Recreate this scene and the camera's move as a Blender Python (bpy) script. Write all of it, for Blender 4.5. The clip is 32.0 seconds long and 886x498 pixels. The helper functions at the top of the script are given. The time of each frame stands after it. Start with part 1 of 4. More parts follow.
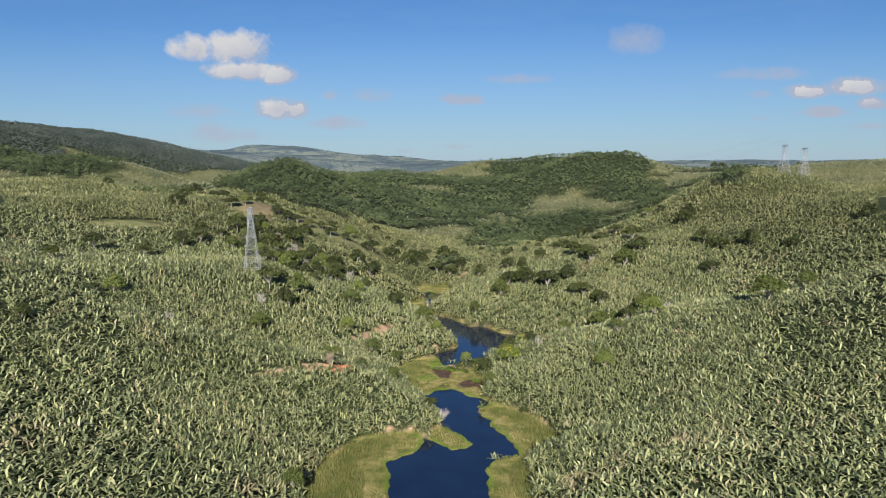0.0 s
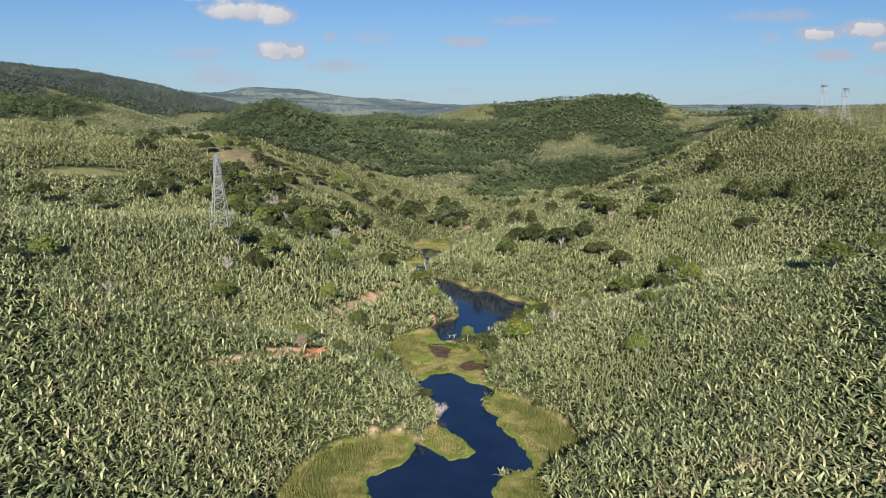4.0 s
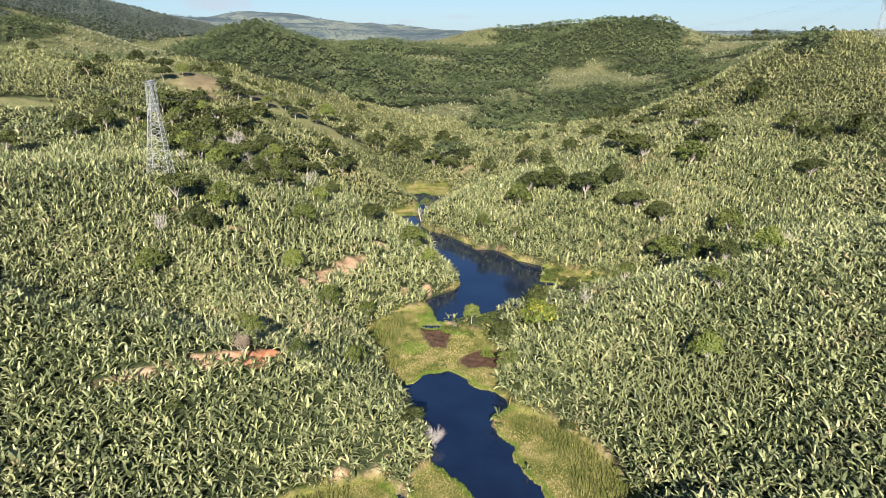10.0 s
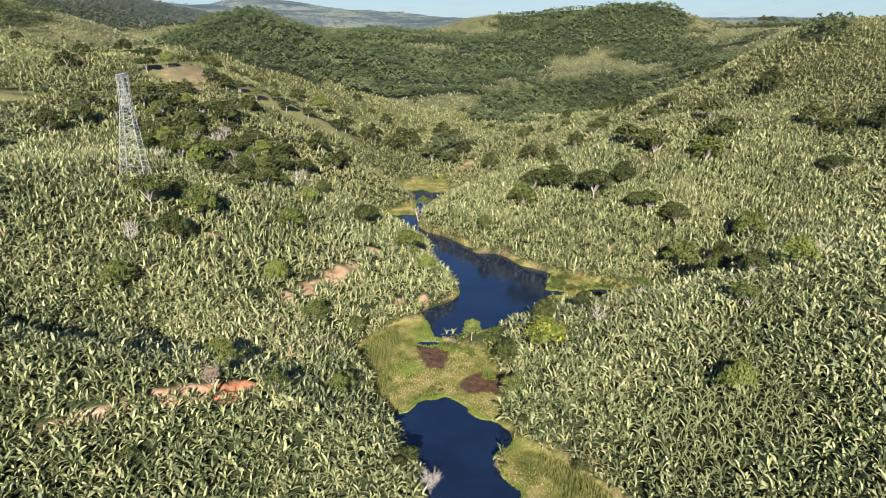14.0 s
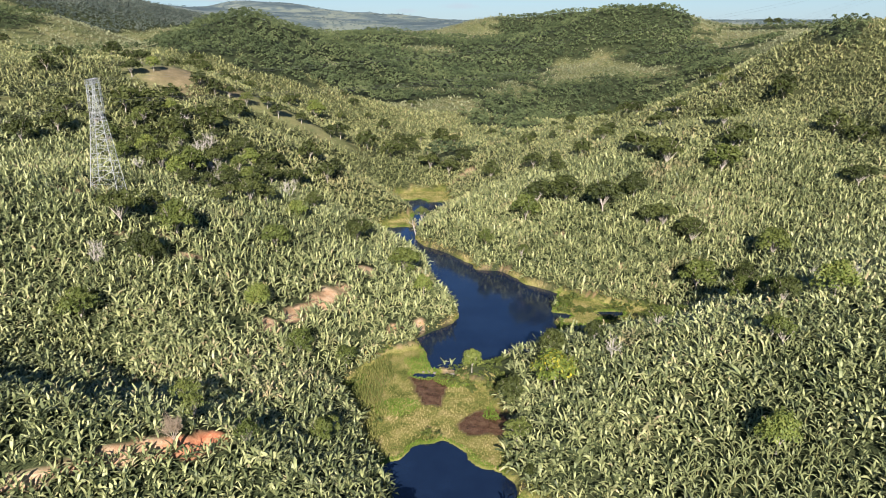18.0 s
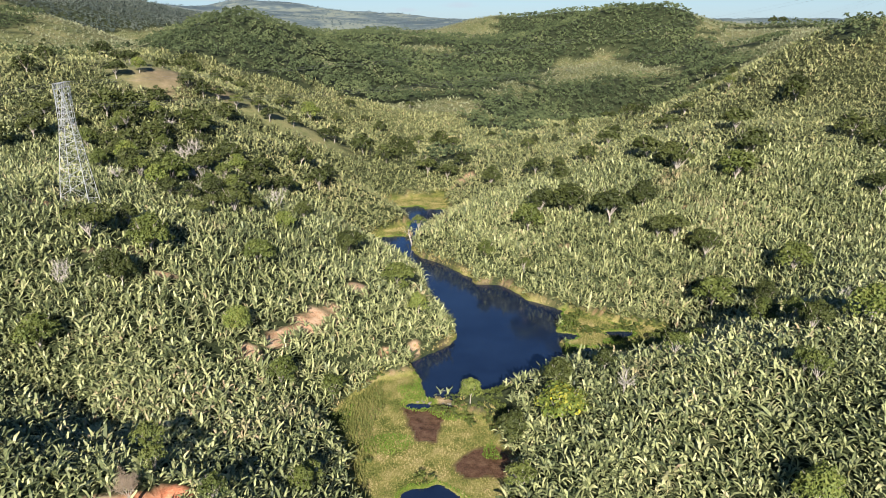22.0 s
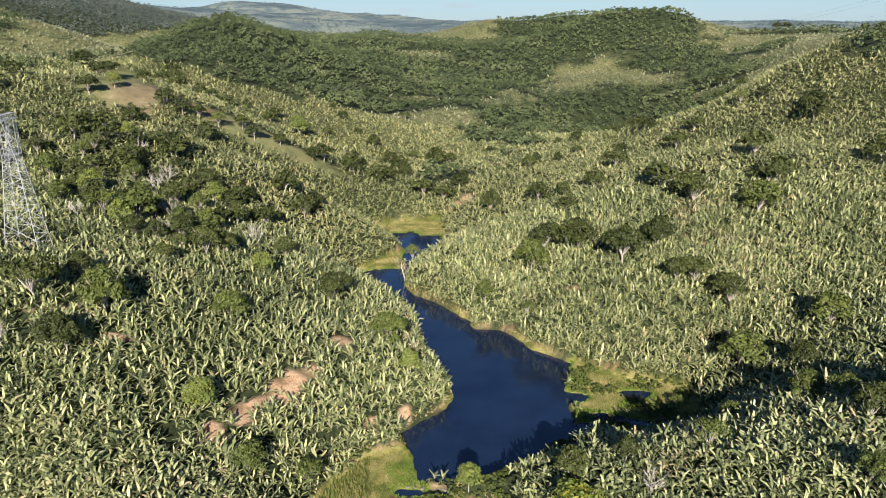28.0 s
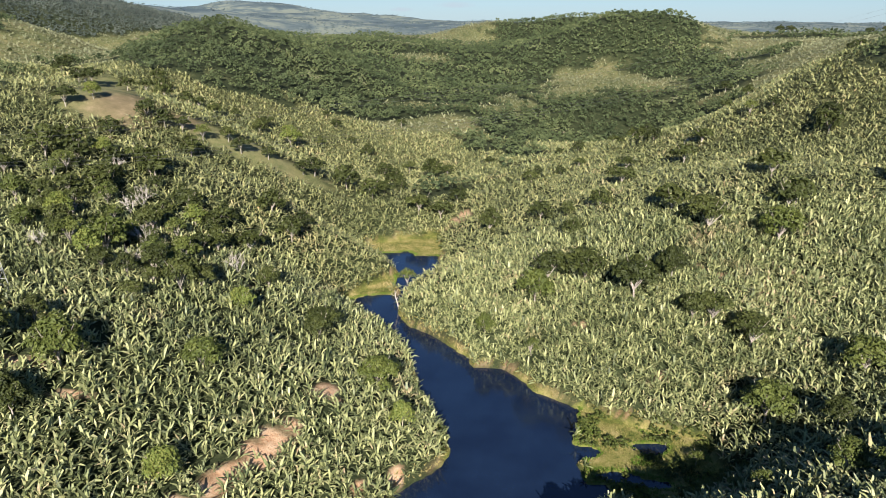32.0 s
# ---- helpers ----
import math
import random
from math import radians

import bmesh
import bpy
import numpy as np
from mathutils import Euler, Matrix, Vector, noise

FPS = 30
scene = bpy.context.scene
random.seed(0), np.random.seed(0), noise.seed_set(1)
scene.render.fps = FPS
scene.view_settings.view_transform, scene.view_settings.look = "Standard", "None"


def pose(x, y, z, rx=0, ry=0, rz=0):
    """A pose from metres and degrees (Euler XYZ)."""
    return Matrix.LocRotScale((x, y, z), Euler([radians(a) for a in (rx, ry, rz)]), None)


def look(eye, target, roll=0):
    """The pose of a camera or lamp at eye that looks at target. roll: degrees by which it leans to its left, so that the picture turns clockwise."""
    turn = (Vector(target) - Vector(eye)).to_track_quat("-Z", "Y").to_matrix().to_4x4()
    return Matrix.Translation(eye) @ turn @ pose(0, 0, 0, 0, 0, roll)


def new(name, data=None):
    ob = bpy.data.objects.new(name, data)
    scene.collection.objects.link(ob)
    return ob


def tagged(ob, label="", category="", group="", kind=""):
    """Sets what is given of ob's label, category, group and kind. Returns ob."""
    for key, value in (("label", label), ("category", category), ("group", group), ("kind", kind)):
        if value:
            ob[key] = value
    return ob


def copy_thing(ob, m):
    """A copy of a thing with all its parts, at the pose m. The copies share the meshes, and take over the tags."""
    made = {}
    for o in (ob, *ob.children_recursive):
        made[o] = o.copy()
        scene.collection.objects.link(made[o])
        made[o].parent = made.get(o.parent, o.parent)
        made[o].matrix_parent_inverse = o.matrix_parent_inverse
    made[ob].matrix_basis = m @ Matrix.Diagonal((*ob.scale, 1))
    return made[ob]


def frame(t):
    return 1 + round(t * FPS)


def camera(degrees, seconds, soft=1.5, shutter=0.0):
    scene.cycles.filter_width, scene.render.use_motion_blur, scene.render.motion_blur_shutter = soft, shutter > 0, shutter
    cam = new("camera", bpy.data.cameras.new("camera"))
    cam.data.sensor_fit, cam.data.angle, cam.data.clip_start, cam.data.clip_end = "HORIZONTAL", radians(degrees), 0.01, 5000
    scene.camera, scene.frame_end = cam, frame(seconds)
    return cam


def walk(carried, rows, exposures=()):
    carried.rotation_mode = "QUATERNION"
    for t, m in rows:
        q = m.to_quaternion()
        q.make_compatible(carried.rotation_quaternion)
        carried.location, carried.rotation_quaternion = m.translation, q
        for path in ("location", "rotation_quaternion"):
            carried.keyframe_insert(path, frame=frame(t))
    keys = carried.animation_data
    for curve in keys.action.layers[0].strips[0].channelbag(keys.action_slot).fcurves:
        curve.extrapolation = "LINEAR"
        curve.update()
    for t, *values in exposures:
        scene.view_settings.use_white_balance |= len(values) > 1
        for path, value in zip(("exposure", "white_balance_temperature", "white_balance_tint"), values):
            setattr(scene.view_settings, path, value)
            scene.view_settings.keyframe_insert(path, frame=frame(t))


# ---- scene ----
cam = camera(64.0, 32.0, soft=0.3)
PATH = [
    (0, (-2.70, -201.00, 108.20), 82.720, -0.12, -0.327),
    (0.5, (-2.15, -198.25, 108.13), 81.870, -0.15, -0.302),
    (1, (-1.61, -195.50, 108.10), 81.770, -0.18, -0.277),
    (2, (-1.79, -188.00, 107.80), 81.760, -0.15, -0.361),
    (2.5, (-1.87, -184.50, 107.60), 81.640, -0.14, -0.403),
    (3.5, (-1.17, -158.50, 105.90), 79.400, -0.03, -0.261),
    (4.5, (-0.46, -128.00, 104.20), 77.060, 0.08, -0.118),
    (5.2, (-1.16, -105.00, 100.30), 74.300, 0.18, -0.295),
    (5.6, (-1.08, -97.00, 99.67), 73.132, 0.14, -0.295),
    (6, (-1.00, -93.00, 99.28), 73.002, 0.10, -0.296),
    (7.5, (-0.11, -85.01, 99.35), 73.078, 0.12, -0.197),
    (9, (0.20, -76.81, 99.38), 73.136, 0.13, -0.205),
    (9.7, (0.43, -73.07, 99.22), 73.136, 0.10, -0.184),
    (10.1, (0.57, -70.93, 99.12), 72.577, 0.08, -0.171),
    (10.5, (0.70, -68.79, 99.03), 71.895, 0.06, -0.159),
    (13, (1.27, -54.65, 99.32), 71.822, -0.04, -0.141),
    (16.5, (2.35, -35.81, 98.92), 72.010, -0.03, -0.071),
    (19, (2.74, -23.26, 98.64), 72.022, -0.05, -0.077),
    (21, (3.53, -14.48, 98.65), 71.981, -0.02, -0.032),
    (23, (3.98, -6.07, 98.58), 71.939, -0.16, -0.074),
    (23.3, (4.05, -4.66, 98.63), 71.947, -0.16, -0.078),
    (26, (4.66, 8.02, 102.28), 72.020, -0.19, -0.120),
    (28.5, (4.49, 20.54, 104.78), 71.985, 0.09, -0.322),
    (30.5, (4.55, 30.84, 105.77), 72.002, 0.14, -0.455),
    (32, (4.88, 39.50, 108.58), 71.942, 0.23, -0.509),
]
walk(cam, [(t, pose(*eye, tilt, 0, turn) @ pose(0, 0, 0, 0, 0, roll)) for t, eye, tilt, roll, turn in PATH],
     [(0, 0.82, 6180, 10), (2.5, 0.84, 6180, 10), (4.5, 0.92, 6300, 10), (5.0, 1.00, 6400, 10), (5.6, 1.30, 6500, 10), (6.2, 1.40, 6500, 10), (7.0, 1.34, 6500, 10), (8.5, 1.46, 6500, 10), (9.2, 1.47, 6500, 10), (10.0, 1.34, 6500, 10), (12, 1.39, 6500, 10), (13, 1.28, 6500, 10), (17, 1.23, 6500, 10), (19, 1.28, 6500, 10), (20, 1.21, 6500, 10), (22, 1.28, 6500, 10), (24, 1.16, 6500, 10), (26, 1.17, 6500, 10), (32, 1.22, 6500, 10)])


# ---- sky and sun ----
SUN_FROM = Vector((-0.02, -0.90, 0.43)).normalized()
world = bpy.data.worlds.new("sky")
scene.world = world
world.use_nodes = True
wn, wl = world.node_tree.nodes, world.node_tree.links
wn.clear()


def wnode(kind, **kw):
    n = wn.new(kind)
    for k, v in kw.items():
        n.inputs[k].default_value = v
    return n


def wmath(op, a, b=None, c=None, clamp=False):
    n = wn.new("ShaderNodeMath")
    n.operation, n.use_clamp = op, clamp
    for slot, v in enumerate((a, b, c)):
        if v is None:
            continue
        if isinstance(v, (int, float)):
            n.inputs[slot].default_value = v
        else:
            wl.new(v, n.inputs[slot])
    return n.outputs[0]


sky = wn.new("ShaderNodeTexSky")
sky.sky_type, sky.sun_disc = "NISHITA", False
sky.sun_elevation, sky.sun_rotation = math.asin(SUN_FROM.z), math.atan2(SUN_FROM.x, SUN_FROM.y)
sky.air_density, sky.dust_density, sky.ozone_density, sky.altitude = 1.0, 0.1, 5.0, 800
coord = wn.new("ShaderNodeTexCoord")
axes = wn.new("ShaderNodeSeparateXYZ")
wl.new(coord.outputs["Generated"], axes.inputs[0])
ahead = wmath("MAXIMUM", axes.outputs[1], 0.05)
side, up = wmath("DIVIDE", axes.outputs[0], ahead), wmath("DIVIDE", axes.outputs[2], ahead)
billow = wnode("ShaderNodeTexNoise", Scale=42.0, Detail=7.0, Roughness=0.62)
wl.new(coord.outputs["Generated"], billow.inputs["Vector"])
wisp = wnode("ShaderNodeTexNoise", Scale=7.0, Detail=5.0, Roughness=0.6)
stretch = wn.new("ShaderNodeMapping")
stretch.inputs["Scale"].default_value = (1.0, 1.0, 4.5)
wl.new(coord.outputs["Generated"], stretch.inputs["Vector"])
wl.new(stretch.outputs[0], wisp.inputs["Vector"])
puff = wmath("MULTIPLY_ADD", billow.outputs["Fac"], 2.4, -1.08)
# fair-weather clouds: side, height, half width, half height, density
CLOUDS = [(-0.335, 0.15, 0.04, 0.0218, 1.0), (-0.278, 0.148, 0.054, 0.0285, 1.0), (-0.274, 0.119, 0.056, 0.0159, 1.0), (-0.22, 0.114, 0.026, 0.0176, 1.0), (-0.214, 0.067, 0.041, 0.0184, 1.0),
          (-0.226, 0.072, 0.021, 0.0138, 0.9), (-0.137, 0.048, 0.042, 0.0117, 0.75), (-0.293, 0.031, 0.065, 0.0126, 0.6), (-0.314, 0.04, 0.029, 0.0134, 0.6), (-0.325, 0.064, 0.05, 0.0117, 0.58),
          (-0.151, 0.087, 0.013, 0.0084, 0.7), (-0.093, 0.086, 0.029, 0.0126, 0.6), (0.035, 0.08, 0.034, 0.0096, 0.85), (0.112, 0.108, 0.048, 0.008, 0.6), (0.508, 0.09, 0.038, 0.0117, 1.0),
          (0.579, 0.097, 0.046, 0.0159, 1.0), (0.601, 0.074, 0.024, 0.0105, 0.95), (0.536, 0.062, 0.04, 0.01, 0.85), (0.449, 0.086, 0.02, 0.0075, 0.55), (0.453, 0.114, 0.071, 0.0109, 0.6),
          (0.272, 0.159, 0.042, 0.0251, 0.6), (0.6, 0.043, 0.027, 0.0059, 0.6), (0.45, 0.054, 0.019, 0.0042, 0.5), (0.024, 0.016, 0.029, 0.005, 0.5), (-0.047, 0.01, 0.017, 0.0038, 0.5)]
cover, lit = None, None
for cx, cz, rx, rz, dense in CLOUDS:
    dx = wmath("MULTIPLY", wmath("SUBTRACT", side, cx), 1 / rx)
    dz = wmath("MULTIPLY", wmath("SUBTRACT", up, cz), 1 / rz)
    lower = wmath("MULTIPLY_ADD", wmath("LESS_THAN", dz, 0.0), 0.7, 1.0)
    away = wmath("ADD", wmath("MULTIPLY", dx, dx), wmath("MULTIPLY", wmath("MULTIPLY", dz, dz), lower))
    body = wmath("MULTIPLY", wmath("ADD", wmath("SUBTRACT", 1.0, away), puff), dense * 1.2, clamp=True)
    body = wmath("MULTIPLY", body, dense)
    shade = wmath("MULTIPLY_ADD", dz, 0.45, 0.5)
    shade = wmath("ADD", wmath("MULTIPLY", dx, -0.22), shade)
    lit = shade if lit is None else wmath("ADD", wmath("MULTIPLY", body, shade), wmath("MULTIPLY", wmath("SUBTRACT", 1.0, body), lit))
    cover = body if cover is None else wmath("MAXIMUM", cover, body)
veil = wmath("MULTIPLY", wmath("MULTIPLY_ADD", wisp.outputs["Fac"], 2.4, -1.1, clamp=True), 0.15)
tone = wn.new("ShaderNodeValToRGB")
tone.color_ramp.elements[0].position, tone.color_ramp.elements[0].color = 0.05, (6.3, 6.5, 7.6, 1)
tone.color_ramp.elements[1].position, tone.color_ramp.elements[1].color = 0.75, (9.6, 9.3, 9.1, 1)
wl.new(wmath("ADD", lit, wmath("MULTIPLY_ADD", billow.outputs["Fac"], 0.5, -0.25)), tone.inputs[0])
haze = wn.new("ShaderNodeMix")
haze.data_type = "RGBA"
haze.inputs[7].default_value = (5.3, 6.8, 8.2, 1)
low_air = wmath("MULTIPLY", wmath("MULTIPLY_ADD", up, -5.5, 1.0, clamp=True), 0.6)
wl.new(wmath("MAXIMUM", veil, low_air), haze.inputs[0])
tint = wn.new("ShaderNodeMix")
tint.data_type, tint.blend_type = "RGBA", "MULTIPLY"
tint.inputs[0].default_value = 1.0
tint.inputs[7].default_value = (0.80, 0.99, 1.18, 1)
wl.new(sky.outputs[0], tint.inputs[6])
wl.new(tint.outputs[2], haze.inputs[6])
mixed = wn.new("ShaderNodeMix")
mixed.data_type = "RGBA"
wl.new(cover, mixed.inputs[0])
wl.new(haze.outputs[2], mixed.inputs[6])
wl.new(tone.outputs[0], mixed.inputs[7])
back = wn.new("ShaderNodeBackground")
back.inputs["Strength"].default_value = 0.040
wl.new(mixed.outputs[2], back.inputs["Color"])
wl.new(back.outputs[0], wn.new("ShaderNodeOutputWorld").inputs["Surface"])

sun = new("sun", bpy.data.lights.new("sun", "SUN"))
sun.data.energy, sun.data.angle, sun.data.color = 5.0, radians(0.53), (1.0, 0.93, 0.87)
sun.matrix_world = look(SUN_FROM * 100, (0, 0, 0))

# ---- the lie of the land: shores, marshes and hills, in metres ----
POND_SOUTH = [(-13, 111), (-8, 116), (-3, 122), (3, 123), (8, 118), (10, 113), (15, 111), (19, 106), (20, 102), (16, 98), (14, 92), (16, 86),
              (19, 82), (18, 76), (22, 68), (26, 58), (26, 52), (27, 47), (18, 44), (14, 36), (13, 0), (12, -30), (-18, -32), (-19, 0), (-20, 30), (-22, 42), (-16, 47), (-11, 52),
              (-9, 60), (-10, 64), (-12, 66), (-6, 62), (-2, 57), (2, 52), (8, 55), (11, 58), (8, 61), (7, 64), (5, 68), (2, 70), (-1, 74),
              (-2, 77), (-3, 87), (-6, 92), (-8, 100), (-10, 106)]
POND_MIDDLE = [(-4, 175), (-6, 181), (-3, 185), (1, 189), (6, 194), (8, 200), (8, 206), (6, 212), (2, 223), (-1, 235), (-3, 250), (-7, 262),
               (-15, 276), (-25, 288), (-33, 298), (-31, 306), (-24, 310), (-14, 312), (-10, 303), (-10, 292), (-5, 280), (2, 274), (9, 264),
               (15, 255), (17, 248), (26, 247), (30, 242), (35, 232), (43, 225), (46, 221), (44, 208), (42, 205), (45, 200), (42, 197), (43, 191),
               (40, 186), (46, 187), (49, 183), (46, 178), (38, 176), (30, 172), (30, 167), (21, 164), (16, 160), (7, 159), (3, 161), (-1, 161), (-2, 168)]
POND_NORTH = [(-13, 309), (-10, 314), (-13, 324), (-12, 338), (-21, 350), (-29, 357), (-22, 365), (-9, 368), (-4, 360), (6, 360), (6, 342),
              (2, 328), (-2, 322), (-8, 314), (-10, 302)]
POND_CHANNEL = [(-6, 156.5), (-5, 158.5), (1, 158), (6, 157), (6.5, 155), (0, 155.2), (-5, 155.5)]
BAY_INLET = [(42, 193), (50, 190), (60, 187), (64, 184.5), (56, 185), (47, 188), (42, 189)]
BAY_POOL = [(56, 203), (62, 205), (66, 202), (60, 199.5)]
PONDS = [POND_SOUTH, POND_MIDDLE, POND_NORTH, POND_CHANNEL, BAY_INLET, BAY_POOL]
MARSH_WEST = [(-44, 42), (-36, 57), (-32, 62), (-21, 66), (-14, 69), (-10, 64), (-9, 60), (-11, 52), (-16, 47), (-22, 42), (-20, 20), (-19, -30), (-46, -30), (-46, 20)]
MARSH_EAST = [(16, 98), (20, 101), (28, 95), (35, 87), (40, 76), (43, 62), (45, 57), (36, 48), (28, 42), (26, 0), (27, -30), (12, -30), (13, 0), (14, 40), (27, 47), (26, 52),
              (26, 58), (22, 68), (18, 76), (16, 86)]
MARSH_MID = [(-26, 148), (-20, 162), (-13, 171), (-5, 174), (0, 162), (2, 156), (14, 150), (19, 132), (17, 110), (10, 113), (8, 118), (3, 123),
             (-3, 122), (-10, 110), (-14, 116), (-18, 132)]
MARSH_BAY = [(46, 223), (50, 219), (56, 215), (65, 210), (75, 207), (78, 201), (75, 188), (62, 179), (50, 175), (44, 178), (40, 184), (43, 194), (42, 207), (44, 216)]
MARSH_NORTH = [(-29, 356), (-38, 368), (-24, 385), (4, 394), (8, 360), (-9, 364)]
MARSH_NARROWS = [(-34, 298), (-29, 312), (-17, 331), (-12, 335), (-12, 320), (-14, 311), (-26, 305)]
ISLAND = [(-6, 68), (-1, 74), (2, 70), (5, 68), (7, 64), (8, 61), (11, 58), (8, 55), (2, 52), (-2, 57), (-6, 62)]
MARSHES = [MARSH_WEST, MARSH_EAST, MARSH_MID, MARSH_BAY, MARSH_NORTH, MARSH_NARROWS, ISLAND]
MUD_POOLS = [[(-6, 155), (5, 154.5), (4.5, 151), (2.5, 147), (1.5, 140), (-2, 140), (-4, 147)], [(7, 130), (11, 135), (16, 137), (20, 132), (17, 126), (9, 126)]]
# hills and hollows: x, y, height, spread across x, spread across y
HILLS_WEST = [(-90, 60, 1.4, 60, 60), (-60, 150, -1.7, 50, 50), (-110, 200, 19.9, 60, 60), (-180, 270, -5.8, 70, 70), (-160, 400, 33.8, 80, 80), (-170, 600, 46.8, 110, 110), 
             (-60, 480, -25.2, 70, 70), (-300, 300, 34.1, 110, 110), (-300, 800, 20.4, 160, 160), (-140, -60, 4.8, 90, 90), (-230, 90, 35.1, 80, 80), (-30, 230, -4.1, 28, 28), 
             (-100, 130, -8.9, 32, 32), (-60, 350, 7.4, 45, 45), (-500, 300, 41.3, 130, 130), (-200, 1000, 3.5, 120, 120), (-85, 88, 9.6, 45, 14), (-72, 114, -1.9, 32, 10), 
             (-550, 600, 37.7, 200, 200)]
HILLS_EAST = [(60, 60, 3.2, 50, 50), (100, 160, 13.5, 50, 50), (120, 230, -4.6, 45, 45), (140, 310, 31.0, 60, 60), (200, 240, -18.2, 70, 70), (300, 500, 39.2, 110, 110), 
             (120, 540, -7.5, 80, 80), (250, 100, 49.3, 80, 80), (330, 1150, 57.6, 200, 150), (140, -80, 1.6, 90, 90), (500, 800, 49.0, 200, 200), (350, 300, 45.3, 90, 90)]
HILLS_NORTH = [(60, 250, 9.1, 35, 35), (90, 200, -5.7, 30, 30), (50, 620, -6.4, 80, 80), (60, 450, 5.3, 45, 45), (50, 850, -27.4, 110, 130), (235, 1290, -36.7, 120, 120), 
             (180, 1520, 63.6, 200, 120), (449, 1040, -16.1, 120, 120), (130, 800, 1.5, 60, 80), (173, 511, 5.5, 40, 40), (262, 473, 13.7, 50, 50)]
HILLS_FAR = [(-950, 1500, 136.0, 350, 400), (-790, 3430, 37.0, 300, 300), (-1200, 3300, 32.8, 500, 400), (-1200, 900, 112.7, 400, 300), (-300, 3300, 17.6, 350, 300), (700, 1300, 52.6, 300, 400), 
             (-650, 1100, -12.3, 150, 200), (900, 700, 55.2, 250, 300), (-300, 1700, 21.4, 250, 250), (-450, 900, 6.0, 150, 150), (68, 1866, 17.6, 200, 150), (-800, 2350, 32.6, 250, 250), 
             (-150, 1350, 6.1, 150, 150), (-2500, 3000, 34.3, 600, 800), (1500, 2500, 11.2, 700, 700)]
KNOLLS = [(320, 1150, 33, 85, 75), (-800, 3430, 24, 180, 200), (-170, 600, 8, 60, 50), (240, 1510, 8, 80, 80), (-90, 424, 3, 45, 12), 
             (250, 1450, 9, 40, 60), (272, 1140, 8, 28, 50), (372, 1140, 9, 28, 50), (-73, 113, 2.5, 14, 6), (365, 1165, 9, 45, 55), (-208, 738, 10, 45, 45)]
HOLLOWS = [(-635, 1231, -28, 120, 120), (-900, 1550, -22, 300, 300), (450, 1080, -13, 110, 120), (560, 1000, -6, 150, 150), (-80, 107, -3.5, 20, 6), (800, 1700, -24, 350, 300), 
             (420, 1120, -10, 60, 80), (-100, 379, -6, 42, 13), (-160, 364, -6, 36, 13), (1200, 2600, -16, 420, 600), (520, 780, -10, 90, 100), (200, 3200, -8, 300, 300), 
             (175, 1500, -9, 55, 60), (320, 1150, -5, 50, 50), (-112, 212, -2.8, 16, 14), (52, 166, -2.5, 16, 9), (66, 170, -2, 14, 10), (-82, 133, -6, 10, 6), 
             (-65, 121, -5.5, 9, 6), (-45.2, 93.8, -2.6, 1.1, 2.2)]

# spurs and saddles of the middle distance
SPURS_A = [(-264, 398, 1.4, 60, 60), (-221, 424, -3.6, 60, 60), (-128, 461, 4.7, 60, 60), (-79, 473, 1.0, 60, 60), (120, 466, 1.5, 60, 60), (168, 451, -4.1, 60, 60), (214, 431, -2.2, 60, 60),
           (258, 407, 1.3, 60, 60), (-326, 489, 4.5, 65, 65), (-278, 519, 5.8, 65, 65), (-227, 543, -6.8, 65, 65), (-173, 563, -10.4, 65, 65), (-119, 577, -7.8, 65, 65), (-63, 586, -6.3, 65, 65)]
SPURS_B = [(-6, 590, -1.5, 65, 65), (50, 588, -3.7, 65, 65), (106, 581, 7.8, 65, 65), (162, 569, 3.3, 65, 65), (215, 551, -13.5, 65, 65), (267, 528, 7.2, 65, 65), (317, 500, 10.3, 65, 65),
           (-393, 589, 15.4, 75, 75), (-329, 627, -2.4, 75, 75), (-262, 658, -17.4, 75, 75), (-192, 682, 15.0, 75, 75), (-119, 699, -11.5, 75, 75), (-46, 708, -18.9, 75, 75), (29, 710, 17.2, 75, 75)]
SPURS_C = [(103, 703, 5.5, 75, 75), (176, 689, -41.3, 75, 75), (247, 667, 1.2, 75, 75), (315, 638, 12.7, 75, 75), (380, 602, 3.1, 75, 75), (-388, 754, -14.9, 95, 95), (-301, 794, -5.4, 95, 95),
           (-209, 823, 43.1, 95, 95), (-114, 842, 11.3, 95, 95), (-18, 850, -3.1, 95, 95), (78, 847, 20.0, 95, 95), (173, 833, 3.5, 95, 95), (267, 808, -13.8, 95, 95), (356, 773, -3.4, 95, 95)]
SPURS_D = [(-467, 905, 36.4, 110, 110), (-362, 952, -17.5, 110, 110), (-251, 988, -27.1, 110, 110), (-138, 1010, 20.3, 110, 110), (-23, 1020, 15.3, 110, 110), (93, 1016, -8.0, 110, 110), (207, 1000, -8.8, 110, 110),
           (319, 970, -12.1, 110, 110), (427, 928, 4.7, 110, 110), (529, 874, 2.5, 110, 110), (-607, 1067, 6.5, 85, 85), (-527, 1109, -9.6, 85, 85), (-445, 1145, -16.7, 85, 85), (-360, 1175, 41.6, 85, 85)]
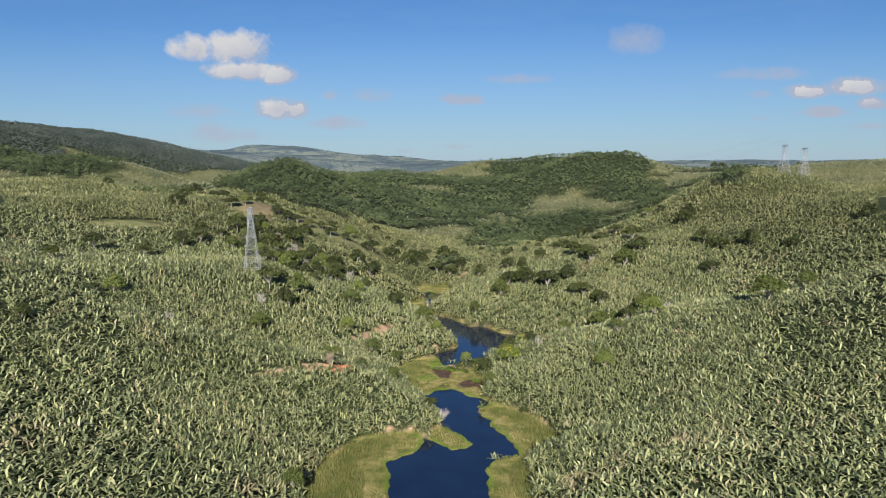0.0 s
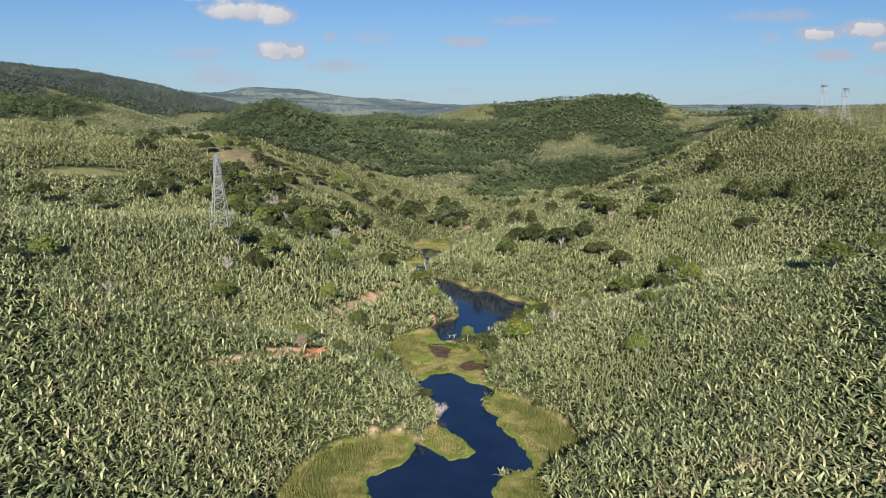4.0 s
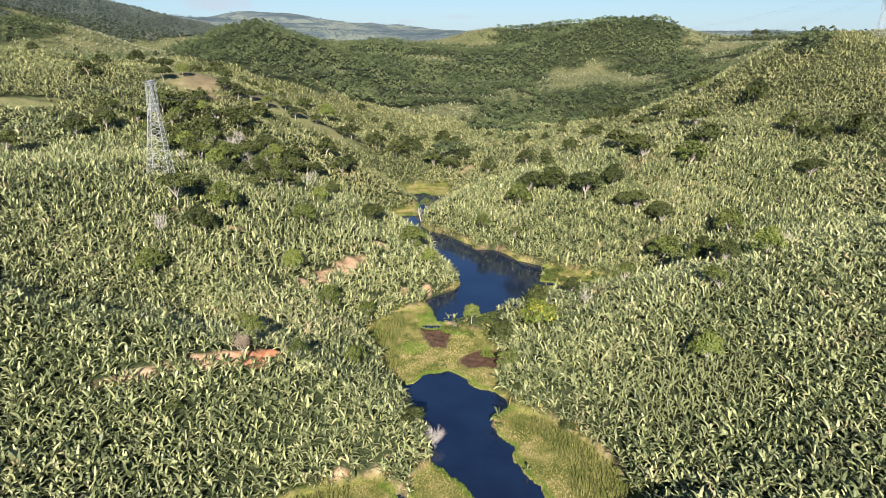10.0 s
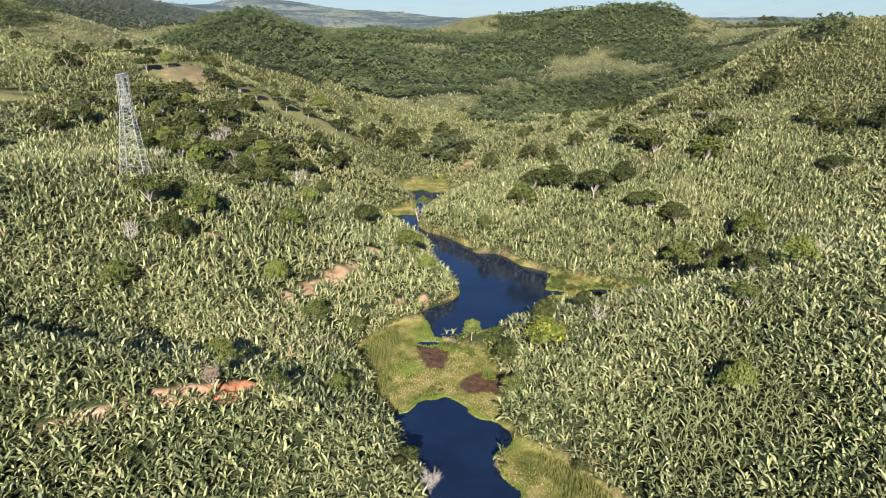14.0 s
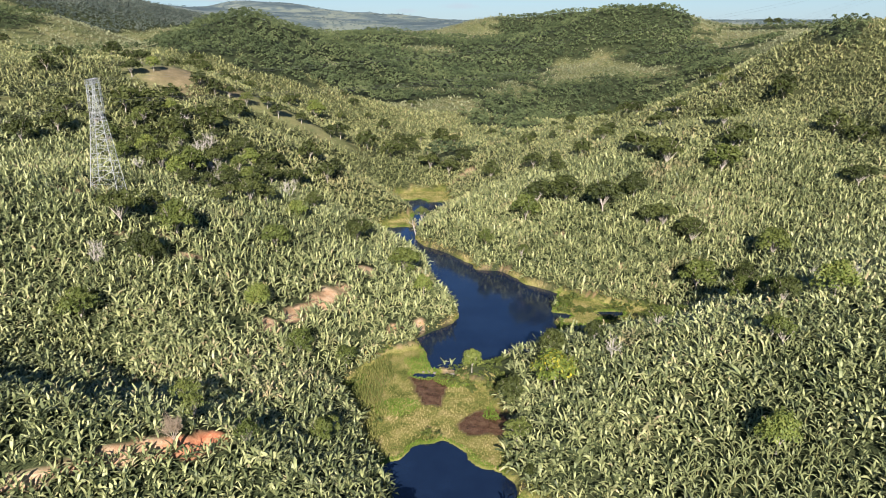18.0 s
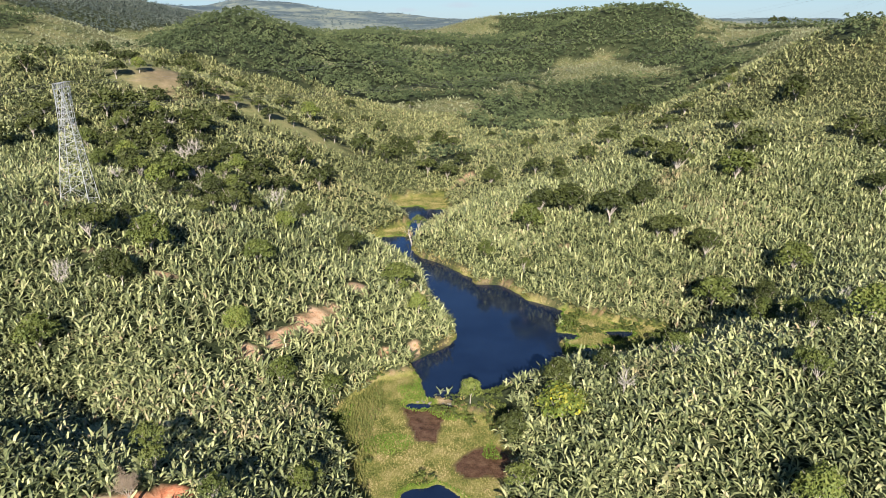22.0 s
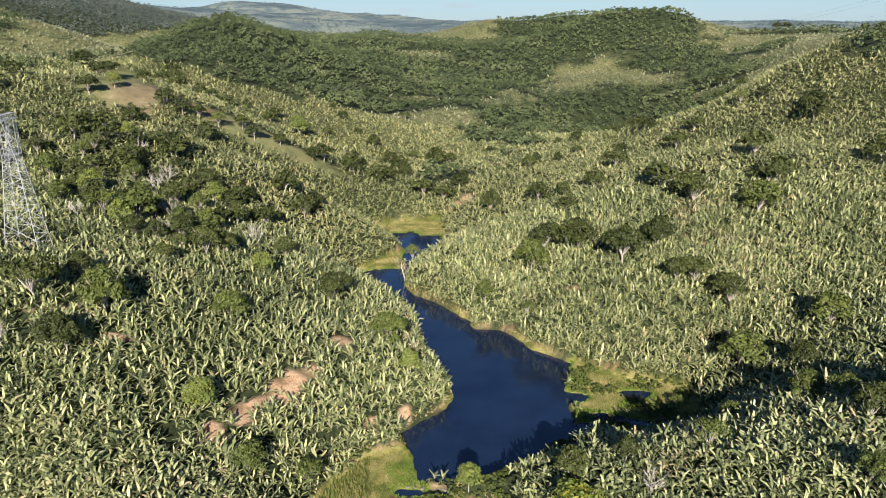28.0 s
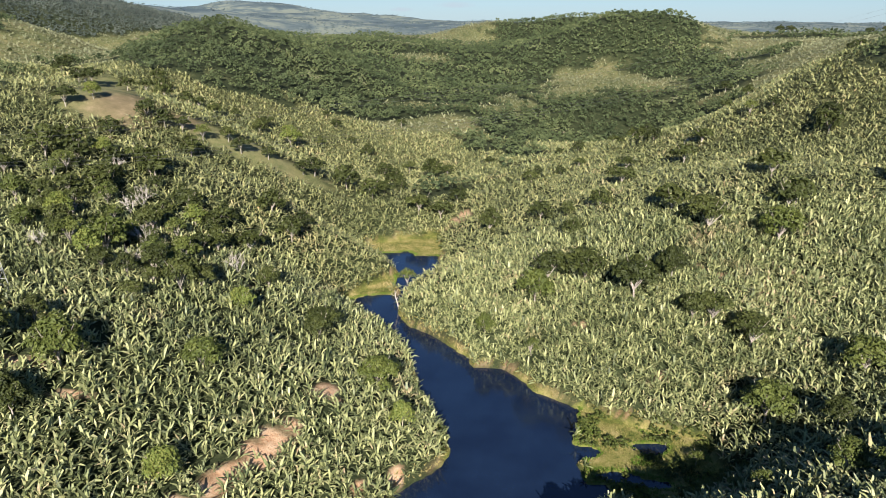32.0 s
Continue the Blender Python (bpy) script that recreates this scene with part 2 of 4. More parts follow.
SPURS_E = [(-273, 1198, 13.2, 85, 85), (-184, 1216, 12.7, 85, 85), (-95, 1226, 21.3, 85, 85), (-5, 1230, 7.9, 85, 85), (175, 1218, 9.2, 85, 85), (264, 1202, 19.3, 85, 85), (351, 1180, -17.4, 85, 85),
           (437, 1151, -3.4, 85, 85), (520, 1117, 10.9, 85, 85), (600, 1076, -9.9, 85, 85), (678, 1029, -4.4, 85, 85), (-340, 1378, 2.4, 110, 110), (-218, 1403, -3.8, 110, 110), (-95, 1417, -18.5, 110, 110)]
SPURS_F = [(29, 1420, 10.0, 110, 110), (152, 1412, 40.4, 110, 110), (275, 1394, 15.7, 110, 110), (395, 1365, 58.1, 110, 110), (513, 1326, -19.8, 110, 110), (735, 1217, -1.2, 110, 110), (-393, 1591, -7.0, 150, 150),
           (-224, 1624, 4.1, 150, 150), (-53, 1639, 17.4, 150, 150), (118, 1636, -28.0, 150, 150), (289, 1615, -64.8, 150, 150), (456, 1576, -18.2, 150, 150), (618, 1521, 3.6, 150, 150), (774, 1448, 2.7, 150, 150)]
SPURS_G = [(-468, 1892, -24.6, 200, 200), (-234, 1935, -27.7, 200, 200), (4, 1950, -6.5, 200, 200), (242, 1935, 4.2, 200, 200), (703, 1820, 1.2, 200, 200)]


def edge_distance(poly, x, y):
    """Distance to a closed outline, negative inside it."""
    best, inside = np.full(x.shape, 1e12), np.zeros(x.shape, bool)
    for (ax, ay), (bx, by) in zip(poly, poly[1:] + poly[:1]):
        vx, vy = bx - ax, by - ay
        t = np.clip(((x - ax) * vx + (y - ay) * vy) / (vx * vx + vy * vy), 0, 1)
        best = np.minimum(best, (x - ax - t * vx) ** 2 + (y - ay - t * vy) ** 2)
        if vy:
            inside ^= ((ay > y) != (by > y)) & (x < ax + (y - ay) * vx / vy)
    return np.where(inside, -1, 1) * np.sqrt(best)


def ripple(x, y, size, seed=0.0):
    """Cheap rolling unevenness between -1 and 1."""
    a, b = x / size + seed * 1.7, y / size - seed * 2.3
    return (np.sin(a * 1.3 + 1.9 * np.sin(b * 0.7 + seed)) + np.sin(b * 1.7 + 1.3 * np.sin(a * 0.9)) + np.sin((a + b) * 1.1 + seed)) / 3


def shore(x, y):
    """Distances to open water and to the flat wet ground (water and marsh), with frayed edges."""
    fray = 0.6 * ripple(x, y, 2.1, 3.0) + 0.3 * ripple(x, y, 0.9, 7.0)
    fray = fray + 3.0 * np.exp(-((x - 52) ** 2 + (y - 196) ** 2) / 420) * ripple(x, y, 3.4, 2.0)
    water = np.min([edge_distance(p, x, y) for p in PONDS], 0) + fray
    marsh = np.min([edge_distance(p, x, y) for p in MARSHES], 0) + fray
    return water, np.minimum(water, marsh)


def rise(x, y):
    z = 14 + 70 / (1 + np.exp(-(np.hypot(x, y - 100) - 1650) / 150))
    far = 1 / (1 + np.exp(-(np.hypot(x, y) - 720) / 60))
    z = z + far * (4 * ripple(x, y, 75, 6) + 2 * ripple(x, y, 34, 8))
    remote = 1 / (1 + np.exp(-(np.hypot(x, y) - 2300) / 120))
    z = z + remote * (13 * np.abs(ripple(x, y, 150, 2)) + 7 * ripple(x, y, 62, 9) - 5)
    for cx, cy, up, sx, sy in HILLS_WEST + HILLS_EAST + HILLS_NORTH + HILLS_FAR + KNOLLS + HOLLOWS + SPURS_A + SPURS_B + SPURS_C + SPURS_D + SPURS_E + SPURS_F + SPURS_G:
        z = z + up * np.exp(-0.5 * (((x - cx) / sx) ** 2 + ((y - cy) / sy) ** 2))
    # unseen land south of the walk's start drops away, lowered to cast no shade
    return 6 + (z - 6) / (1 + np.exp(-(y + 85) / 14))


def cut_bank(x, y):
    """The red earth cutting on the western slope: the land steps up behind a line."""
    ax, ay, bx, by = -74, 73.5, -40.5, 94.5
    long = math.hypot(bx - ax, by - ay)
    along = ((x - ax) * (bx - ax) + (y - ay) * (by - ay)) / long**2
    off = ((y - ay) * (bx - ax) - (x - ax) * (by - ay)) / long
    step = np.clip((off + 1.3) / 2.6, 0, 1)
    tall = np.clip(0.5 + 1.3 * along, 0, 1.7) * np.clip(along / 0.15 + 0.5, 0, 1) * np.clip((1.12 - along) / 0.15, 0, 1)
    return tall * step * step * (3 - 2 * step) * np.exp(-np.maximum(off - 2, 0) / 7)


def ground(x, y, near=None):
    """The height of the land."""
    x, y = np.asarray(x, float), np.asarray(y, float)
    water, flat = near if near is not None else shore(x, y)
    dry = np.maximum(flat, 0)
    z = 0.28 + 0.9 * (1 - np.exp(-dry / 2)) + (1 - np.exp(-dry / 25)) * rise(x, y)
    z = z + (1 - np.exp(-dry / 30)) * (0.9 * ripple(x, y, 14, 1) + 0.35 * ripple(x, y, 5, 2)) + 0.06 * ripple(x, y, 1.6, 5)
    z = z + cut_bank(x, y)
    return np.where(water < 0, np.maximum(0.28 + water * 0.9, -1.4), z)



# ---- materials ----
class Mat:
    """A small helper to chain shader nodes."""

    def __init__(self, name, rough=0.7, metal=0.0, spec=0.3):
        self.mat = bpy.data.materials.new(name)
        self.mat.use_nodes = True
        self.nodes, self.links = self.mat.node_tree.nodes, self.mat.node_tree.links
        self.bsdf = self.nodes["Principled BSDF"]
        self.bsdf.inputs["Roughness"].default_value = rough
        self.bsdf.inputs["Metallic"].default_value = metal
        self.bsdf.inputs["Specular IOR Level"].default_value = spec
        self.place = self.nodes.new("ShaderNodeTexCoord").outputs["Object"]

    def noise(self, scale, detail=4.0, rough=0.6, vector=None):
        n = self.nodes.new("ShaderNodeTexNoise")
        n.inputs["Scale"].default_value, n.inputs["Detail"].default_value, n.inputs["Roughness"].default_value = scale, detail, rough
        self.links.new(vector or self.place, n.inputs["Vector"])
        return n.outputs["Fac"]

    def ramp(self, fac, stops):
        n = self.nodes.new("ShaderNodeValToRGB")
        while len(n.color_ramp.elements) < len(stops):
            n.color_ramp.elements.new(0.5)
        for e, (p, c) in zip(n.color_ramp.elements, stops):
            e.position, e.color = p, (*c, 1)
        self.links.new(fac, n.inputs[0])
        return n.outputs[0]

    def mix(self, fac, a, b, blend="MIX"):
        n = self.nodes.new("ShaderNodeMix")
        n.data_type, n.blend_type = "RGBA", blend
        for slot, v in ((0, fac), (6, a), (7, b)):
            if isinstance(v, (int, float)):
                n.inputs[slot].default_value = v
            elif isinstance(v, tuple):
                n.inputs[slot].default_value = (*v, 1)
            else:
                self.links.new(v, n.inputs[slot])
        return n.outputs[2]

    def math(self, op, a, b=0.0, clamp=False):
        n = self.nodes.new("ShaderNodeMath")
        n.operation, n.use_clamp = op, clamp
        for slot, v in ((0, a), (1, b)):
            if isinstance(v, (int, float)):
                n.inputs[slot].default_value = v
            else:
                self.links.new(v, n.inputs[slot])
        return n.outputs[0]

    def island(self):
        return self.nodes.new("ShaderNodeNewGeometry").outputs["Random Per Island"]

    def object_random(self):
        return self.nodes.new("ShaderNodeObjectInfo").outputs["Random"]

    def attribute(self, name):
        n = self.nodes.new("ShaderNodeAttribute")
        n.attribute_name = name
        return n.outputs["Fac"]

    def color(self, socket):
        self.links.new(socket, self.bsdf.inputs["Base Color"])
        return self

    def bump(self, height, strength=0.5, distance=0.1):
        n = self.nodes.new("ShaderNodeBump")
        n.inputs["Strength"].default_value, n.inputs["Distance"].default_value = strength, distance
        self.links.new(height, n.inputs["Height"])
        self.links.new(n.outputs[0], self.bsdf.inputs["Normal"])
        return self

    def sheer(self, amount, colour):
        """Thin leaves let light through."""
        t = self.nodes.new("ShaderNodeBsdfTranslucent")
        if isinstance(colour, tuple):
            t.inputs["Color"].default_value = (*colour, 1)
        else:
            self.links.new(colour, t.inputs["Color"])
        m = self.nodes.new("ShaderNodeMixShader")
        m.inputs[0].default_value = amount
        out = self.nodes["Material Output"]
        self.links.new(self.bsdf.outputs[0], m.inputs[1])
        self.links.new(t.outputs[0], m.inputs[2])
        self.links.new(m.outputs[0], out.inputs["Surface"])
        return self


def leaf_material(name, stops, patch=0.02, rough=0.5, spec=0.35, sheer=0.25, by_object=False, crown=0.0, sway=1.5, dry=None, clumps=0.0):
    m = Mat(name, rough, 0.0, spec)
    pick = m.object_random() if by_object else m.island()
    if by_object:
        pick = m.math("ADD", m.math("MULTIPLY", pick, 0.6), m.math("MULTIPLY", m.island(), 0.4))
    wide = m.noise(patch, 3.0)
    if crown:
        # whole crowns differ more than the leaves of one crown
        pick = m.math("ADD", m.math("MULTIPLY", pick, 0.35), m.math("SUBTRACT", m.math("MULTIPLY", m.noise(crown, 2.0), 1.7), 0.52), clamp=True)
    fac = m.math("ADD", m.math("MULTIPLY", pick, 0.62 + 0.15 * (1.5 - sway)), m.math("SUBTRACT", m.math("MULTIPLY", wide, sway), 0.53 * sway / 1.5), clamp=True)
    if clumps:
        fac = m.math("ADD", fac, m.math("MULTIPLY", m.math("SUBTRACT", m.noise(0.30, 3.0, 0.7), 0.5), clumps), clamp=True)
    col = m.ramp(fac, stops)
    if dry:
        # here and there a patch of withered plants
        spot = m.math("SUBTRACT", m.math("MULTIPLY", m.noise(0.045, 3.0), 5.0), 2.95, clamp=True)
        col = m.mix(m.math("MULTIPLY", spot, m.math("GREATER_THAN", m.island(), 0.45)), col, dry)
    m.color(col)
    return m.sheer(sheer, col).mat


BANANA = leaf_material("banana_leaf", [(0.0, (0.032, 0.045, 0.017)), (0.40, (0.154, 0.175, 0.072)), (0.70, (0.317, 0.330, 0.144)), (0.86, (0.390, 0.394, 0.188)), (0.93, (0.380, 0.315, 0.174)), (1.0, (0.322, 0.233, 0.137))], 0.02, 0.50, 0.3, 0.07, sway=0.7, dry=(0.36, 0.27, 0.16), clumps=0.9)
BANANA_MID = leaf_material("hill_banana_leaf", [(0.0, (0.042, 0.052, 0.020)), (0.45, (0.158, 0.172, 0.069)), (0.78, (0.293, 0.294, 0.121)), (0.95, (0.376, 0.358, 0.166)), (1.0, (0.356, 0.265, 0.142))], 0.02, 0.55, 0.3, 0.07, sway=0.9, dry=(0.33, 0.26, 0.14), clumps=0.9)
# farthest banana fields: haze put into the leaf as paler, flatter colours
BANANA_HAZY = leaf_material("hazy_banana_leaf", [(0.0, (0.150, 0.168, 0.092)), (0.5, (0.225, 0.238, 0.130)), (1.0, (0.320, 0.318, 0.180))], 0.02, 0.7, 0.2, 0.30)
TREE_GREEN = leaf_material("tree_leaf", [(0.0, (0.029, 0.041, 0.009)), (0.5, (0.069, 0.088, 0.018)), (1.0, (0.136, 0.153, 0.036))], 0.25, 0.6, 0.25, 0.12, True)
TREE_DARK = leaf_material("dark_leaf", [(0.0, (0.016, 0.022, 0.006)), (0.5, (0.040, 0.050, 0.011)), (1.0, (0.086, 0.098, 0.025))], 0.25, 0.6, 0.25, 0.10, True)
TREE_BRIGHT = leaf_material("bright_leaf", [(0.0, (0.070, 0.098, 0.020)), (0.5, (0.130, 0.160, 0.034)), (1.0, (0.21, 0.225, 0.055))], 0.25, 0.6, 0.25, 0.2)
TREE_YELLOW = leaf_material("yellow_leaf", [(0.0, (0.07, 0.11, 0.02)), (0.6, (0.14, 0.17, 0.03)), (0.85, (0.26, 0.25, 0.03)), (1.0, (0.50, 0.40, 0.03))], 0.3, 0.6, 0.25, 0.2)
WOOD_FAR = leaf_material("woodland_leaf", [(0.0, (0.025, 0.037, 0.019)), (0.4, (0.062, 0.083, 0.037)), (0.75, (0.112, 0.138, 0.058)), (0.92, (0.164, 0.183, 0.081)), (1.0, (0.192, 0.170, 0.128))], 0.02, 0.8, 0.15, 0.15, False, 0.11)
# far mountain woods: blue aerial haze is mixed into the leaf colours
WOOD_HAZY = leaf_material("hazy_mountain_leaf", [(0.0, (0.070, 0.100, 0.108)), (0.55, (0.100, 0.132, 0.135)), (1.0, (0.140, 0.170, 0.160))], 0.01, 0.8, 0.15, 0.1)
# western woods: woodland leaf with aerial perspective painted in as a bluish tint
WOOD_WESTERN_HAZY = leaf_material("hazy_western_leaf", [(0.0, (0.034, 0.046, 0.040)), (0.5, (0.070, 0.087, 0.073)), (1.0, (0.125, 0.142, 0.112))], 0.02, 0.8, 0.15, 0.1, False, 0.11)
DRY_TWIG = leaf_material("dry_twig", [(0.0, (0.22, 0.165, 0.11)), (1.0, (0.42, 0.33, 0.235))], 0.4, 0.85, 0.1, 0.1)
RIM = leaf_material("fresh_grass", [(0.0, (0.060, 0.120, 0.012)), (0.6, (0.115, 0.190, 0.022)), (1.0, (0.18, 0.23, 0.04))], 0.1, 0.7, 0.2, 0.2)
REED = leaf_material("reed_blade", [(0.0, (0.075, 0.100, 0.022)), (0.45, (0.135, 0.150, 0.040)), (1.0, (0.27, 0.245, 0.085))], 0.10, 0.7, 0.2, 0.2)
SEDGE = leaf_material("sedge_tuft", [(0.0, (0.060, 0.090, 0.018)), (0.35, (0.150, 0.155, 0.042)), (0.6, (0.28, 0.240, 0.090)), (1.0, (0.44, 0.34, 0.18))], 0.05, 0.8, 0.15, 0.15, False, 0.16)

bark = Mat("bark", 0.85, 0, 0.2)
bark.color(bark.ramp(bark.noise(2.2, 5), [(0.3, (0.19, 0.16, 0.125)), (0.55, (0.35, 0.31, 0.26)), (0.75, (0.47, 0.44, 0.39))]))
bark.bump(bark.noise(9), 0.6, 0.05)
BARK = bark.mat
pale = Mat("pale_dead_wood", 0.8, 0, 0.2)
pale.color(pale.ramp(pale.noise(1.8, 5), [(0.3, (0.30, 0.26, 0.22)), (0.7, (0.52, 0.48, 0.43))]))
PALE = pale.mat
rock = Mat("wet_stone", 0.7, 0, 0.3)
rock.color(rock.ramp(rock.noise(4.0, 5), [(0.3, (0.10, 0.09, 0.075)), (0.7, (0.24, 0.21, 0.17))]))
rock.bump(rock.noise(11), 0.5, 0.05)
STONE = rock.mat
stem = Mat("banana_stem", 0.6, 0, 0.3)
stem.color(stem.ramp(stem.noise(3.0), [(0.3, (0.10, 0.11, 0.035)), (0.7, (0.22, 0.18, 0.085))]))
STEM = stem.mat
steel = Mat("galvanised_steel", 0.65, 0.25, 0.4)
steel.color(steel.ramp(steel.noise(1.5, 4), [(0.3, (0.34, 0.35, 0.35)), (0.7, (0.50, 0.51, 0.50))]))
STEEL = steel.mat
glass_disc = Mat("insulator_glass", 0.25, 0, 0.6)
glass_disc.color(glass_disc.ramp(glass_disc.noise(6), [(0.3, (0.18, 0.22, 0.22)), (0.7, (0.30, 0.34, 0.33))]))
INSULATOR = glass_disc.mat
wire = Mat("cable", 0.5, 0.6, 0.4)
wire.color(wire.ramp(wire.noise(0.5), [(0.3, (0.10, 0.10, 0.10)), (0.7, (0.17, 0.17, 0.17))]))
CABLE = wire.mat
concrete = Mat("concrete", 0.9, 0, 0.2)
concrete.color(concrete.ramp(concrete.noise(3), [(0.3, (0.32, 0.30, 0.27)), (0.7, (0.45, 0.43, 0.40))]))
CONCRETE = concrete.mat

land = Mat("hill_ground", 0.92, 0, 0.15)
fine, mid, wide = land.noise(1.4, 6, 0.7), land.noise(0.16, 5), land.noise(0.02, 4)
# near-black scrub colour: shade between the plants is painted into the ground
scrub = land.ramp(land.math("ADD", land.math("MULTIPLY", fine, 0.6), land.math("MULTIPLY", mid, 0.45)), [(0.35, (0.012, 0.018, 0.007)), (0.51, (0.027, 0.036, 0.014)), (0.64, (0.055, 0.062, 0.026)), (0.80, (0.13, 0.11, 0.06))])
pasture = land.ramp(land.math("ADD", land.math("MULTIPLY", fine, 0.4), land.math("MULTIPLY", land.math("ADD", wide, mid), 0.3)), [(0.38, (0.085, 0.105, 0.036)), (0.5, (0.165, 0.165, 0.068)), (0.62, (0.25, 0.215, 0.10))])
parched = land.ramp(land.math("ADD", land.math("MULTIPLY", fine, 0.35), land.math("MULTIPLY", mid, 0.65)), [(0.35, (0.13, 0.105, 0.055)), (0.55, (0.20, 0.155, 0.085)), (0.72, (0.34, 0.25, 0.16))])
# far ground: distance haze painted in as bluer, greyer colour
hazy_upland = land.ramp(land.math("ADD", land.math("MULTIPLY", land.noise(0.006, 5), 0.6), land.math("MULTIPLY", wide, 0.4)), [(0.42, (0.070, 0.098, 0.108)), (0.49, (0.110, 0.142, 0.140)), (0.57, (0.190, 0.215, 0.172))])
soil = land.ramp(land.math("ADD", land.math("MULTIPLY", fine, 0.5), land.math("MULTIPLY", mid, 0.5)), [(0.34, (0.33, 0.165, 0.085)), (0.48, (0.45, 0.29, 0.17)), (0.64, (0.55, 0.415, 0.28))])
sedge = land.ramp(land.math("ADD", land.math("MULTIPLY", land.noise(2.6, 6, 0.75), 0.5), land.math("MULTIPLY", mid, 0.52)), [(0.38, (0.045, 0.068, 0.012)), (0.46, (0.115, 0.128, 0.028)), (0.53, (0.205, 0.190, 0.055)), (0.64, (0.35, 0.285, 0.12))])
moss = land.ramp(land.noise(1.8, 5), [(0.35, (0.07, 0.12, 0.012)), (0.65, (0.16, 0.21, 0.03))])
mud = land.ramp(land.noise(0.5, 5), [(0.35, (0.060, 0.030, 0.017)), (0.65, (0.135, 0.078, 0.045))])
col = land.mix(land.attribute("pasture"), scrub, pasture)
col = land.mix(land.attribute("far"), col, hazy_upland)
col = land.mix(land.attribute("parched"), col, parched)
col = land.mix(land.attribute("soil"), col, soil)
red = land.ramp(land.math("ADD", land.math("MULTIPLY", fine, 0.5), land.math("MULTIPLY", mid, 0.5)), [(0.34, (0.30, 0.075, 0.035)), (0.5, (0.46, 0.165, 0.080)), (0.68, (0.56, 0.30, 0.17))])
col = land.mix(land.attribute("red_earth"), col, red)
col = land.mix(land.attribute("marsh"), col, sedge)
col = land.mix(land.attribute("rim"), col, moss)
col = land.mix(land.attribute("mud"), col, mud)
land.color(col)
land.bump(land.math("MULTIPLY", land.math("ADD", fine, mid), land.math("SUBTRACT", 1.0, land.attribute("far"))), 0.8, 0.35)
land.links.new(land.math("SUBTRACT", 0.92, land.math("MULTIPLY", land.attribute("mud"), 0.72)), land.bsdf.inputs["Roughness"])
GROUND = land.mat

pond = Mat("pond_water", 0.10, 0, 0.5)
pond.color(pond.ramp(pond.noise(0.06, 4), [(0.35, (0.006, 0.012, 0.030)), (0.7, (0.010, 0.021, 0.048))]))
pond.bump(pond.math("ADD", pond.noise(1.3, 4), pond.math("MULTIPLY", pond.noise(0.25, 2), 0.6)), 0.10, 0.10)
WATER = pond.mat


# ---- mesh helpers ----
def mesh_of(name, verts, faces, mats=(), smooth=False, index=None):
    """A mesh from an array of corners and an array of three- or four-cornered faces."""
    verts, faces = np.asarray(verts, np.float32), np.asarray(faces, np.int32)
    me = bpy.data.meshes.new(name)
    me.vertices.add(len(verts))
    me.vertices.foreach_set("co", verts.ravel())
    me.loops.add(faces.size)
    me.loops.foreach_set("vertex_index", faces.ravel())
    me.polygons.add(len(faces))
    me.polygons.foreach_set("loop_start", np.arange(0, faces.size, faces.shape[1], dtype=np.int32))
    if index is not None:
        me.polygons.foreach_set("material_index", np.asarray(index, np.int32))
    me.polygons.foreach_set("use_smooth", np.full(len(faces), smooth))
    me.update(calc_edges=True)
    for m in mats:
        me.materials.append(m)
    return me


def thing(name, label, category, group="", kind="", data=None, at=None):
    ob = new(name, data)
    if at is not None:
        ob.matrix_basis = at
    return tagged(ob, label, category, group, kind)


def part(name, me, parent, label=""):
    ob = new(name, me)
    ob.parent = parent
    return tagged(ob, label)


def tube(points, radii, sides=6, cap=True):
    """A tapered tube through points, as four-cornered faces."""
    points = np.asarray(points, float)
    verts, faces = [], []
    for i, p in enumerate(points):
        way = points[min(i + 1, len(points) - 1)] - points[max(i - 1, 0)]
        way = way / (np.linalg.norm(way) + 1e-9)
        ref = np.array([1.0, 0, 0]) if abs(way[0]) < 0.8 else np.array([0, 1.0, 0])
        a = np.cross(way, ref)
        a /= np.linalg.norm(a)
        b = np.cross(way, a)
        ang = np.arange(sides) * 2 * np.pi / sides
        verts.append(p + radii[i] * (np.cos(ang)[:, None] * a + np.sin(ang)[:, None] * b))
    for i in range(len(points) - 1):
        for j in range(sides):
            k = (j + 1) % sides
            faces.append((i * sides + j, i * sides + k, (i + 1) * sides + k, (i + 1) * sides + j))
    if cap and sides == 4:
        faces += [(3, 2, 1, 0), tuple((len(points) - 1) * 4 + j for j in range(4))]
    return np.concatenate(verts), np.array(faces)


def join(pieces):
    verts, faces, n = [], [], 0
    for v, f in pieces:
        verts.append(v)
        faces.append(np.asarray(f) + n)
        n += len(v)
    return np.concatenate(verts), np.concatenate(faces)


